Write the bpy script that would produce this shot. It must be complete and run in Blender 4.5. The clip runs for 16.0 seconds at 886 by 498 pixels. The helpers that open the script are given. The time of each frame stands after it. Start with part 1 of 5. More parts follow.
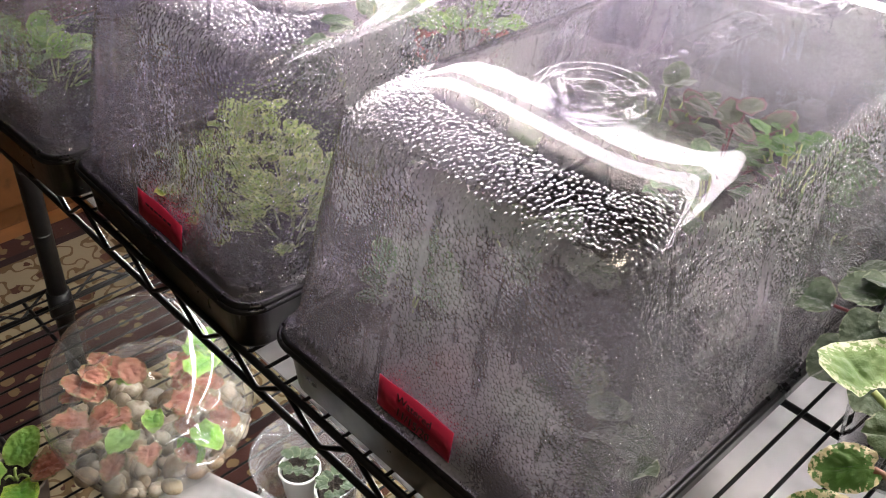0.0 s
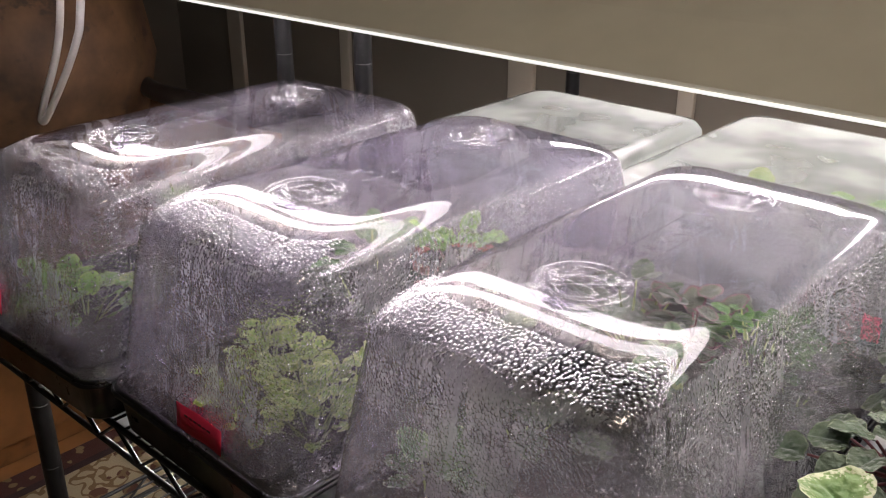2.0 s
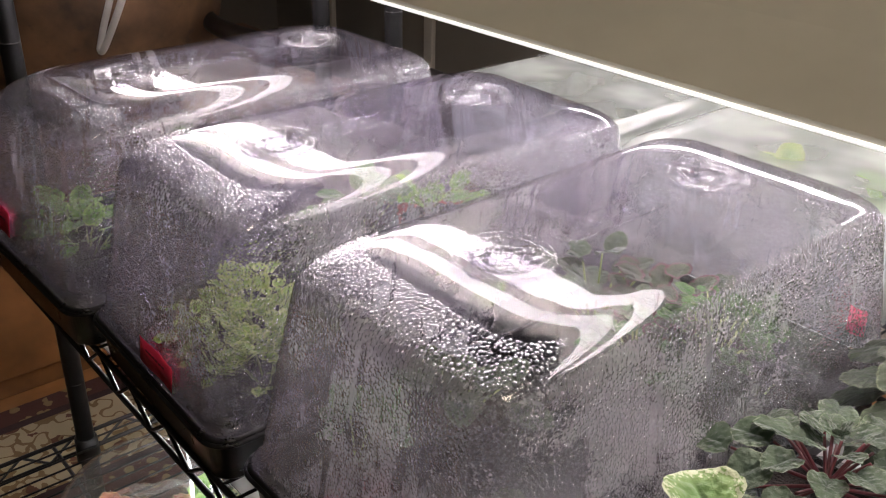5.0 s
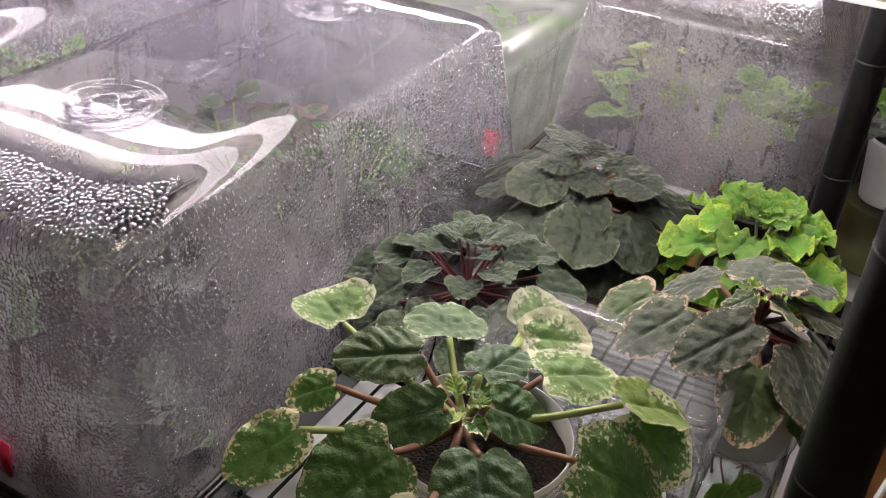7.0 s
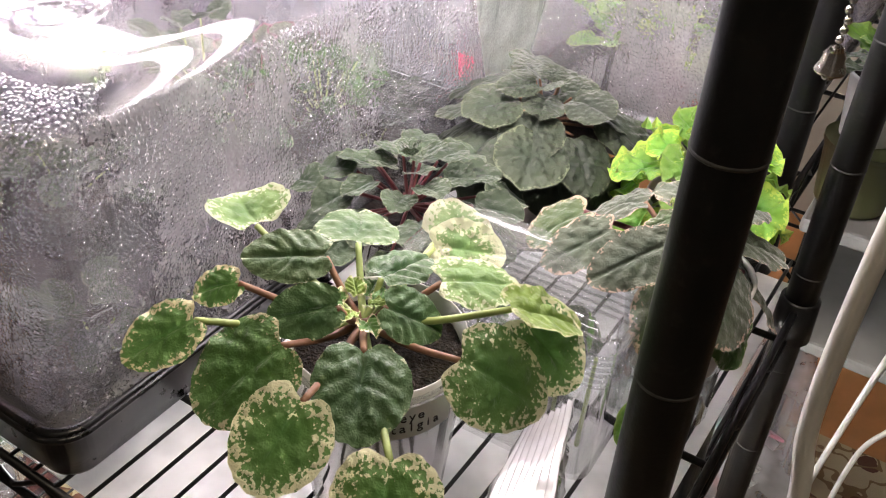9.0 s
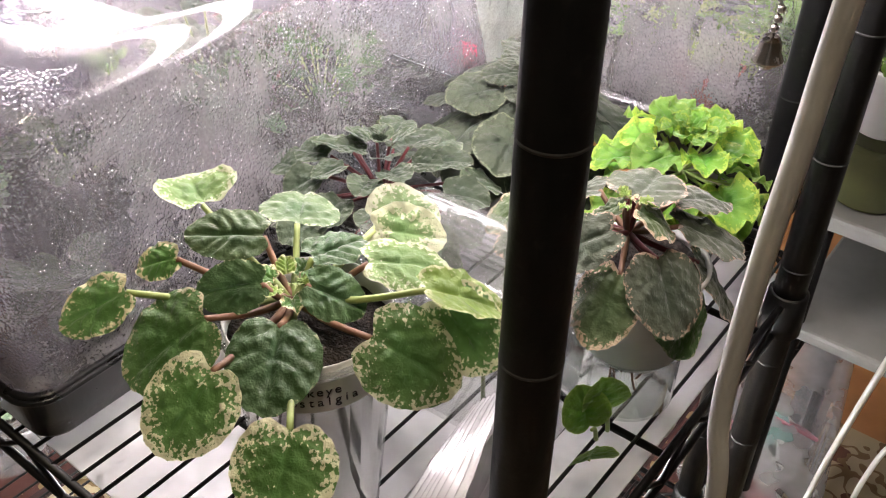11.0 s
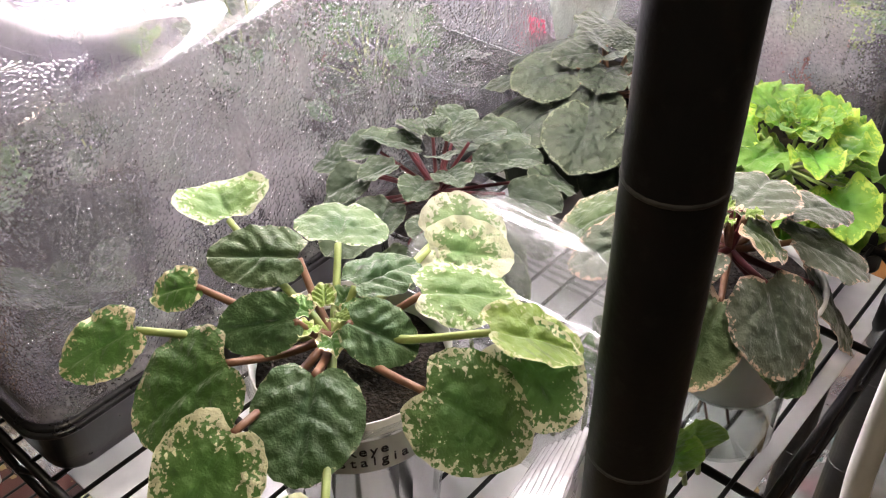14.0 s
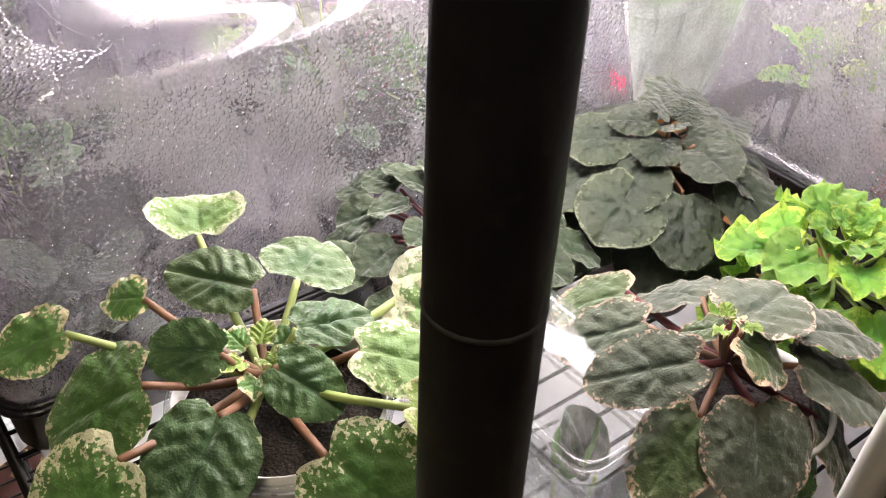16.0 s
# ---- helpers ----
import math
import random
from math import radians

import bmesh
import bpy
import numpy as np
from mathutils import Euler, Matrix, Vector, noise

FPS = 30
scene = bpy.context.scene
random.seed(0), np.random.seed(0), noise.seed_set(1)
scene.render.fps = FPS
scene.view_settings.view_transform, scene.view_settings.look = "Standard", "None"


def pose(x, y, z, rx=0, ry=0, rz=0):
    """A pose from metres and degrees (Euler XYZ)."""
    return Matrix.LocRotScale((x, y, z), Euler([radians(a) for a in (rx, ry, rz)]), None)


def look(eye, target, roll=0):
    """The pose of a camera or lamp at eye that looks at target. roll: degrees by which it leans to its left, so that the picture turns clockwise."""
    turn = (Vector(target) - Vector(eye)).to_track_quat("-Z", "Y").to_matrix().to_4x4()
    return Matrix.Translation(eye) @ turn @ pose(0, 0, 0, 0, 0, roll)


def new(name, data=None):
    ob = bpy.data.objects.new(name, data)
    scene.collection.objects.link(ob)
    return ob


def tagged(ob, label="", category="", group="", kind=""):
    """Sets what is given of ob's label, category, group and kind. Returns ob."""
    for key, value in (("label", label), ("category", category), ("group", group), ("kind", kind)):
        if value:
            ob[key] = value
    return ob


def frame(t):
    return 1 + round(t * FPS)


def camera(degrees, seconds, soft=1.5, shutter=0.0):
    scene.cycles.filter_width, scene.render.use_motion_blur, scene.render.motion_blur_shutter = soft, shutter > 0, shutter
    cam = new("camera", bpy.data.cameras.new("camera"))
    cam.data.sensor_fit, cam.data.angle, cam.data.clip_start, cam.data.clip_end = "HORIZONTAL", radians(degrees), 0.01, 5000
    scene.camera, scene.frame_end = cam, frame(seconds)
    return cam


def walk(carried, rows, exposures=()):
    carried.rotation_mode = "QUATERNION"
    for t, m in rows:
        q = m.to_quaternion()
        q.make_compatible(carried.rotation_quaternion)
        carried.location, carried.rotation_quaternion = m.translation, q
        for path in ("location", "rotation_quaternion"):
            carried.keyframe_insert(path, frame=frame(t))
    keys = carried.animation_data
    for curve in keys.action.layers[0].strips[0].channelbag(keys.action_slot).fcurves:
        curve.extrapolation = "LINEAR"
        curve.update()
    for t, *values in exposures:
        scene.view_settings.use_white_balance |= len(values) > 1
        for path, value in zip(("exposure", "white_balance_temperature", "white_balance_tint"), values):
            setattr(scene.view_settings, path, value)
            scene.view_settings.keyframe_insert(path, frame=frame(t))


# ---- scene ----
cam = camera(50.7, 16.0, 1.1)
PATH = [
    (0, (0.3, 0.057, 0.492), (-0.826, 1.195, -0.707), 2.9),
    (0.5, (0.309, 0.044, 0.5), (-0.839, 1.185, -0.674), 2.0),
    (1, (0.314, 0.012, 0.502), (-0.829, 1.245, -0.581), 1.4),
    (1.5, (0.324, -0.014, 0.503), (-0.817, 1.338, -0.429), 0.9),
    (2, (0.34, -0.036, 0.525), (-0.9, 1.318, -0.268), -0.1),
    (2.5, (0.353, -0.02, 0.527), (-0.948, 1.262, -0.287), -0.2),
    (3, (0.375, 0.015, 0.527), (-0.974, 1.181, -0.38), 0.2),
    (3.2, (0.381, 0.025, 0.53), (-0.984, 1.146, -0.409), 0.3),
    (5.3, (0.428, 0.065, 0.538), (-0.916, 1.249, -0.352), 1.5),
    (5.5, (0.433, 0.07, 0.536), (-0.879, 1.288, -0.356), 1.7),
    (6, (0.449, 0.092, 0.524), (-0.739, 1.401, -0.411), 2.1),
    (6.5, (0.458, 0.111, 0.501), (-0.535, 1.527, -0.503), 2.2),
    (7, (0.455, 0.097, 0.491), (-0.338, 1.584, -0.586), 3.5),
    (7.5, (0.462, 0.085, 0.485), (-0.246, 1.578, -0.642), 4.6),
    (8, (0.481, 0.094, 0.484), (-0.244, 1.561, -0.666), 5.0),
    (8.2, (0.495, 0.1, 0.481), (-0.253, 1.551, -0.674), 5.0),
    (10.3, (0.574, 0.138, 0.498), (-0.376, 1.419, -0.709), 0.8),
    (10.5, (0.589, 0.142, 0.499), (-0.38, 1.41, -0.705), 0.7),
    (11, (0.605, 0.156, 0.494), (-0.366, 1.421, -0.712), 1.1),
    (11.5, (0.583, 0.172, 0.486), (-0.353, 1.464, -0.721), 1.2),
    (12, (0.573, 0.165, 0.479), (-0.343, 1.466, -0.733), 0.7),
    (12.5, (0.574, 0.164, 0.474), (-0.322, 1.447, -0.772), 0.2),
    (13, (0.568, 0.185, 0.465), (-0.356, 1.437, -0.791), -0.6),
    (13.5, (0.55, 0.209, 0.468), (-0.421, 1.415, -0.798), -1.0),
    (14, (0.549, 0.22, 0.465), (-0.488, 1.373, -0.798), -1.4),
    (14.5, (0.553, 0.241, 0.471), (-0.524, 1.372, -0.779), -0.7),
    (15, (0.56, 0.27, 0.469), (-0.554, 1.364, -0.78), 0.3),
    (15.5, (0.564, 0.287, 0.465), (-0.602, 1.324, -0.786), 1.2),
    (16, (0.577, 0.297, 0.462), (-0.665, 1.272, -0.765), 2.5),
]
walk(cam, [(t, look(eye, target, roll)) for t, eye, target, roll in PATH],
     [(0, -0.03), (1.0, -0.08), (1.5, -0.22), (2.0, -0.36), (3.2, -0.34), (5.3, -0.34), (6.0, -0.38), (6.5, -0.55), (7.0, -0.46), (7.5, 0.2), (8.2, 0.38), (10.3, 0.4), (16, 0.44)])


# world: the room is closed, only a faint even glow is left
world = bpy.data.worlds.new("world")
scene.world = world
world.use_nodes = True
world.node_tree.nodes["Background"].inputs["Color"].default_value = (0.75, 0.7, 0.65, 1)
world.node_tree.nodes["Background"].inputs["Strength"].default_value = 0.05

TUBE = 19.5        # strength of the grow light tubes
LOW_TUBE = 66.0     # tubes over the lower shelf
BULB = 24.0         # ceiling lamp of the room


# ---------------------------------------------------------------- materials
def nodes_of(name):
    mat = bpy.data.materials.new(name)
    mat.use_nodes = True
    nt = mat.node_tree
    return mat, nt, nt.nodes, nt.links, nt.nodes["Principled BSDF"], nt.nodes["Material Output"]


def ramp(nt, src, stops):
    r = nt.nodes.new("ShaderNodeValToRGB")
    el = r.color_ramp.elements
    while len(el) < len(stops):
        el.new(0.5)
    for e, (p, c) in zip(el, stops):
        e.position = p
        e.color = (*c, 1) if len(c) == 3 else c
    nt.links.new(src, r.inputs["Fac"])
    return r.outputs["Color"]


def noise_tex(nt, scale, detail=4.0, coord="Object", stretch=(1, 1, 1), rough=0.55):
    tc = nt.nodes.new("ShaderNodeTexCoord")
    mp = nt.nodes.new("ShaderNodeMapping")
    mp.inputs["Scale"].default_value = stretch
    nt.links.new(tc.outputs[coord], mp.inputs["Vector"])
    n = nt.nodes.new("ShaderNodeTexNoise")
    n.inputs["Scale"].default_value = scale
    n.inputs["Detail"].default_value = detail
    n.inputs["Roughness"].default_value = rough
    nt.links.new(mp.outputs["Vector"], n.inputs["Vector"])
    return n.outputs["Fac"]


def math_node(nt, op, a, b=None, c=None):
    n = nt.nodes.new("ShaderNodeMath")
    n.operation = op
    for i, v in enumerate((a, b, c)):
        if v is None:
            continue
        if isinstance(v, (int, float)):
            n.inputs[i].default_value = v
        else:
            nt.links.new(v, n.inputs[i])
    return n.outputs[0]


def mixed(nt, fac, a, b):
    n = nt.nodes.new("ShaderNodeMix")
    n.data_type = "RGBA"
    for sock, v in ((n.inputs["Factor"], fac), (n.inputs["A"], a), (n.inputs["B"], b)):
        if isinstance(v, (int, float)):
            sock.default_value = v
        elif isinstance(v, tuple):
            sock.default_value = (*v, 1)
        else:
            nt.links.new(v, sock)
    return n.outputs["Result"]


def smooth(nt, src, lo, hi):
    n = nt.nodes.new("ShaderNodeMapRange")
    n.interpolation_type = "SMOOTHSTEP"
    n.inputs["From Min"].default_value = lo
    n.inputs["From Max"].default_value = hi
    nt.links.new(src, n.inputs["Value"])
    return n.outputs["Result"]


def bumped(nt, bsdf, height, strength=0.3, dist=0.001):
    b = nt.nodes.new("ShaderNodeBump")
    b.inputs["Strength"].default_value = strength
    b.inputs["Distance"].default_value = dist
    nt.links.new(height, b.inputs["Height"])
    nt.links.new(b.outputs["Normal"], bsdf.inputs["Normal"])


def plain(name, col, rough=0.5, metal=0.0, vary=0.15, scale=30.0, bump=0.1, bscale=200.0, bdist=0.0006, spec=0.5, trans=0.0, wear=None):
    """A surface of one colour with stains at two scales and fine relief."""
    mat, nt, nd, ln, bs, out = nodes_of(name)
    n1 = noise_tex(nt, scale)
    n2 = noise_tex(nt, bscale, 2)
    lo = tuple(c * (1 - vary) for c in col)
    hi = tuple(min(1, c * (1 + vary)) for c in col)
    c = ramp(nt, n1, [(0.3, lo), (0.7, hi)])
    if wear:
        c = mixed(nt, smooth(nt, noise_tex(nt, scale * 2.3, 6), 0.58, 0.72), c, wear)
    ln.new(c, bs.inputs["Base Color"])
    ln.new(math_node(nt, "MULTIPLY_ADD", n1, 0.25, rough - 0.12), bs.inputs["Roughness"])
    bs.inputs["Metallic"].default_value = metal
    bs.inputs["Specular IOR Level"].default_value = spec
    if trans:
        bs.inputs["Transmission Weight"].default_value = trans
    bumped(nt, bs, n2, bump, bdist)
    return mat


def emitter(name, col, strength):
    mat, nt, nd, ln, bs, out = nodes_of(name)
    bs.inputs["Base Color"].default_value = (*col, 1)
    bs.inputs["Emission Color"].default_value = (*col, 1)
    bs.inputs["Emission Strength"].default_value = strength
    return mat


def clear_plastic(name, tint, fog, streaks=True, top_fog=0.0, top_z=0.181, haze=0.8, gloss=0.04, dent=0.0, ior=1.45, back_fog=0.0, hue=(1.0, 0.985, 1.0)):
    """Thin clear plastic, misted with condensation; top_z: local height above which it stays clearer."""
    mat, nt, nd, ln, bs, out = nodes_of(name)
    nd.remove(bs)
    tr = nd.new("ShaderNodeBsdfTransparent")
    tr.inputs["Color"].default_value = (*tint, 1)
    df = nd.new("ShaderNodeBsdfDiffuse")
    df.inputs["Color"].default_value = (haze * hue[0], haze * hue[1], haze * hue[2], 1)
    tl = nd.new("ShaderNodeBsdfTranslucent")
    tl.inputs["Color"].default_value = (haze * hue[0], haze * hue[1], haze * hue[2], 1)
    hz = nd.new("ShaderNodeMixShader")
    hz.inputs[0].default_value = 0.5
    ln.new(df.outputs[0], hz.inputs[1])
    ln.new(tl.outputs[0], hz.inputs[2])
    tc = nd.new("ShaderNodeTexCoord")
    sep = nd.new("ShaderNodeSeparateXYZ")
    ln.new(tc.outputs["Object"], sep.inputs[0])
    side = math_node(nt, "SUBTRACT", 1.0, smooth(nt, sep.outputs["Z"], top_z - 0.012, top_z))
    big = noise_tex(nt, 14, 3)
    amount = math_node(nt, "MULTIPLY_ADD", smooth(nt, big, 0.3, 0.7), fog * 0.5, fog * 0.7)
    if streaks:
        st = smooth(nt, noise_tex(nt, 90, 2, stretch=(1, 1, 0.06)), 0.58, 0.66)
        fine = noise_tex(nt, 420, 2)
        amount = math_node(nt, "MULTIPLY", amount, math_node(nt, "MULTIPLY_ADD", st, -0.22, 1.0))
        amount = math_node(nt, "MULTIPLY", amount, math_node(nt, "MULTIPLY_ADD", fine, 0.8, 0.6))
    if back_fog:
        top_fog = math_node(nt, "MULTIPLY_ADD", smooth(nt, math_node(nt, "MULTIPLY_ADD", noise_tex(nt, 16, 2), 0.08, sep.outputs["Y"]), -0.04, 0.06), back_fog, top_fog)
        patch = math_node(nt, "MULTIPLY", math_node(nt, "MULTIPLY_ADD", noise_tex(nt, 9, 2), 0.6, 0.7), top_fog)
    else:
        patch = math_node(nt, "MULTIPLY_ADD", smooth(nt, noise_tex(nt, 9, 2), 0.35, 0.65), top_fog * 0.5, top_fog * 0.6)
    f = math_node(nt, "ADD", math_node(nt, "MULTIPLY", amount, side), math_node(nt, "MULTIPLY", patch, math_node(nt, "SUBTRACT", 1.0, side)))
    base = nd.new("ShaderNodeMixShader")
    ln.new(f, base.inputs[0])
    ln.new(tr.outputs[0], base.inputs[1])
    ln.new(hz.outputs[0], base.inputs[2])
    gl = nd.new("ShaderNodeBsdfGlossy")
    gl.inputs["Roughness"].default_value = gloss
    # gloss of a thin sheet, the same from both sides
    lw = nd.new("ShaderNodeLayerWeight")
    lw.inputs["Blend"].default_value = 0.5
    f0 = 1.5 * ((ior - 1) / (ior + 1)) ** 2
    sheen5 = math_node(nt, "POWER", lw.outputs["Facing"], 5.0)
    fr = math_node(nt, "MULTIPLY_ADD", sheen5, 0.9 - f0, f0)
    if dent:
        bp = nd.new("ShaderNodeBump")
        bp.inputs["Strength"].default_value = dent
        bp.inputs["Distance"].default_value = 0.004
        ln.new(noise_tex(nt, 22, 2), bp.inputs["Height"])
        ln.new(bp.outputs[0], gl.inputs["Normal"])
    fin = nd.new("ShaderNodeMixShader")
    ln.new(fr, fin.inputs[0])
    ln.new(base.outputs[0], fin.inputs[1])
    ln.new(gl.outputs[0], fin.inputs[2])
    ln.new(fin.outputs[0], out.inputs["Surface"])
    return mat


def water_mat(name, ior, rough):
    mat, nt, nd, ln, bs, out = nodes_of(name)
    nd.remove(bs)
    g = nd.new("ShaderNodeBsdfGlass")
    g.inputs["IOR"].default_value = ior
    g.inputs["Color"].default_value = (0.97, 0.97, 0.98, 1)
    g.inputs["Roughness"].default_value = rough
    ln.new(g.outputs[0], out.inputs["Surface"])
    return mat


def leaf_mat(name, inner, outer, margin, margin_from=0.8, splash=0.0, vein=(0.12, 0.2, 0.06), rough=0.5, under=None, lift=0.25, seed=0.0, sheen=0.15):
    """Leaf: UV x runs 0 at the blade's middle to 1 at its rim, UV y along the length. splash: how far the rim's colour breaks inward in flecks."""
    mat, nt, nd, ln, bs, out = nodes_of(name)
    uv = nd.new("ShaderNodeUVMap")
    sep = nd.new("ShaderNodeSeparateXYZ")
    ln.new(uv.outputs[0], sep.inputs[0])
    n1 = noise_tex(nt, 55, 3)
    n2 = noise_tex(nt, 420, 3)
    n3 = noise_tex(nt, 900, 2)
    oi = nd.new("ShaderNodeObjectInfo")
    c = mixed(nt, smooth(nt, math_node(nt, "MULTIPLY_ADD", n1, 0.7, math_node(nt, "MULTIPLY", sep.outputs["X"], 0.45)), 0.35, 0.8), inner, outer)
    edge = math_node(nt, "MULTIPLY_ADD", math_node(nt, "SUBTRACT", n2, 0.5), max(splash, 0.1) * 4.0, sep.outputs["X"])
    edge = math_node(nt, "MULTIPLY_ADD", math_node(nt, "SUBTRACT", n1, 0.5), splash * 1.8, edge)
    edge = math_node(nt, "MULTIPLY_ADD", math_node(nt, "SUBTRACT", oi.outputs["Random"], 0.5), splash * 0.45, edge)
    c = mixed(nt, smooth(nt, edge, margin_from, margin_from + 0.03 + splash * 0.12), c, margin)
    hsv = nd.new("ShaderNodeHueSaturation")
    ln.new(c, hsv.inputs["Color"])
    ln.new(math_node(nt, "MULTIPLY_ADD", oi.outputs["Random"], 0.5, 0.75), hsv.inputs["Value"])
    ln.new(hsv.outputs[0], bs.inputs["Base Color"])
    ln.new(math_node(nt, "MULTIPLY_ADD", n1, 0.25, rough - 0.1), bs.inputs["Roughness"])
    bs.inputs["Sheen Weight"].default_value = sheen
    bs.inputs["Sheen Roughness"].default_value = 0.4
    bs.inputs["Specular IOR Level"].default_value = 0.35
    vo = nd.new("ShaderNodeTexVoronoi")
    vo.feature = "SMOOTH_F1"
    vo.inputs["Scale"].default_value = 175
    tco = nd.new("ShaderNodeTexCoord")
    ln.new(tco.outputs["Object"], vo.inputs["Vector"])
    pebble = math_node(nt, "MULTIPLY_ADD", vo.outputs["Distance"], -1.6, math_node(nt, "MULTIPLY", n2, 0.5))
    bumped(nt, bs, math_node(nt, "MULTIPLY_ADD", n3, 0.25, pebble), 0.85, 0.002)
    tl = nd.new("ShaderNodeBsdfTranslucent")
    ln.new(hsv.outputs[0], tl.inputs["Color"])
    mx = nd.new("ShaderNodeMixShader")
    mx.inputs[0].default_value = lift
    ln.new(bs.outputs[0], mx.inputs[1])
    ln.new(tl.outputs[0], mx.inputs[2])
    ln.new(mx.outputs[0], out.inputs["Surface"])
    return mat


M_BLACK = plain("black_epoxy_steel", (0.006, 0.006, 0.0065), 0.42, 0.0, 0.3, 60, 0.15, 500, spec=0.35, wear=(0.013, 0.013, 0.013))
M_TRAY = plain("black_tray_plastic", (0.008, 0.008, 0.0085), 0.3, 0.0, 0.3, 40, 0.15, 300, wear=(0.02, 0.02, 0.02), spec=0.4)
M_DOME = clear_plastic("misted_dome_plastic", (0.88, 0.86, 0.94), 0.43, top_fog=0.01, dent=0.05, back_fog=0.045, haze=0.5, hue=(0.98, 0.96, 0.96))
M_DOME2 = clear_plastic("clear_dome_plastic", (0.85, 0.82, 0.92), 0.4, top_fog=0.004, dent=0.05, haze=0.46, hue=(0.97, 0.95, 1.0))
M_FROST = clear_plastic("frosted_box_plastic", (0.93, 0.95, 0.95), 0.85, top_fog=0.6, top_z=0.14, haze=0.74, gloss=0.2, hue=(0.94, 1.0, 0.96))
M_CLEAR = clear_plastic("clear_cup_plastic", (0.93, 0.94, 0.95), 0.14, streaks=False, top_fog=0.16, top_z=9, gloss=0.05)
M_MILK = clear_plastic("cloudy_cup_plastic", (0.93, 0.94, 0.95), 0.62, streaks=False, top_z=9, gloss=0.15)
M_BAG = clear_plastic("clear_film", (0.93, 0.94, 0.95), 0.72, streaks=False, top_z=9, gloss=0.1, dent=0.9, ior=1.9, haze=0.95)
M_WRAP = clear_plastic("thin_wrap", (0.95, 0.95, 0.95), 0.16, streaks=False, top_z=9, gloss=0.06, dent=0.9, ior=1.6)
M_GLASS = clear_plastic("globe_glass", (0.93, 0.95, 0.94), 0.04, streaks=False, top_z=9, gloss=0.01, ior=1.5)
M_RIDGED = clear_plastic("ridged_clear_plastic", (0.94, 0.95, 0.95), 0.1, streaks=False, top_z=9, gloss=0.06, dent=0.3, ior=1.45, haze=0.8)
M_WATER = water_mat("water_drops", 1.29, 0.05)
M_WATER_FILM = water_mat("water_drops_under_film", 1.17, 0.05)
M_LABEL = plain("red_paper_label", (0.92, 0.05, 0.15), 0.6, 0, 0.06, 50, 0.1, 400)
M_PAPER = plain("white_paper_label", (0.75, 0.75, 0.72), 0.6, 0, 0.05, 50, 0.1, 400)
M_INK = plain("black_ink", (0.02, 0.015, 0.02), 0.6, 0, 0.1)
M_WHITE = plain("white_enamel", (0.72, 0.72, 0.7), 0.35, 0, 0.05, 12, 0.05, 60)
M_LINER = clear_plastic("white_liner_film", (0.1, 0.1, 0.1), 1.0, streaks=False, top_z=9, haze=0.78, gloss=0.3)
M_HOOD = plain("grey_white_hood_paint", (0.72, 0.7, 0.64), 0.4, 0, 0.08, 9, 0.1, 80)
M_TUBE = emitter("lit_tube", (1.0, 0.905, 0.95), TUBE)
M_TUBE_B = emitter("lit_tube_rear", (1.0, 0.905, 0.95), TUBE * 1.4)
M_TUBE_LOW = emitter("lit_tube_lower", (1.0, 0.96, 0.94), LOW_TUBE)
M_BULB = emitter("lit_ceiling_lamp", (1.0, 0.85, 0.66), BULB)
M_SOIL = plain("dark_potting_soil", (0.02, 0.013, 0.009), 0.85, 0, 0.5, 300, 0.9, 500, 0.003, wear=(0.09, 0.06, 0.045))
M_CORD = plain("white_cord_rubber", (0.78, 0.77, 0.73), 0.45, 0, 0.06, 40, 0.05, 200)
M_CHROME = plain("nickel_steel", (0.55, 0.52, 0.47), 0.25, 1.0, 0.1, 60)
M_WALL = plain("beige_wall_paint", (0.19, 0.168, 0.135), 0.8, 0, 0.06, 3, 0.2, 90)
M_TRIM = plain("painted_trim", (0.5, 0.46, 0.38), 0.55, 0, 0.05, 6, 0.1, 60)
M_WOODF = plain("orange_wood", (0.2, 0.085, 0.028), 0.4, 0, 0.35, 7, 0.1, 60, wear=(0.13, 0.055, 0.018))
M_FLOOR = plain("orange_brown_floorboards", (0.34, 0.15, 0.05), 0.42, 0, 0.3, 6, 0.15, 40)
M_CERAMIC = plain("brown_clay_pottery", (0.12, 0.062, 0.028), 0.65, 0, 0.6, 9, 0.1, 60, wear=(0.05, 0.028, 0.018))
M_DARKMETAL = plain("dark_iron", (0.02, 0.016, 0.014), 0.45, 0.3, 0.3, 40, 0.2, 200)
M_CEIL = plain("ceiling_paint", (0.6, 0.57, 0.52), 0.85, 0, 0.04, 3, 0.2, 90)


# ---------------------------------------------------------------- mesh helpers
def mesh_ob(name, bm, mat, parent=None, label="", shade=True):
    me = bpy.data.meshes.new(name)
    bm.to_mesh(me)
    bm.free()
    if shade:
        me.shade_smooth()
    me.materials.append(mat)
    ob = new(name, me)
    if parent is not None:
        ob.parent = parent
    return tagged(ob, label) if label else ob


def part(name, bm, mat, parent, label="", shade=True):
    return mesh_ob(name, bm, mat, parent, label, shade)


def raw(name, verts, faces, mat, parent=None, shade=True, label=""):
    me = bpy.data.meshes.new(name)
    me.from_pydata(verts, [], faces)
    me.update()
    if shade:
        me.shade_smooth()
    me.materials.append(mat)
    ob = new(name, me)
    if parent is not None:
        ob.parent = parent
    return tagged(ob, label) if label else ob


def thing(name, label, category, m=None, group="", kind=""):
    ob = new(name)
    ob.empty_display_size = 0.02
    if m is not None:
        ob.matrix_world = m
    return tagged(ob, label, category, group, kind)


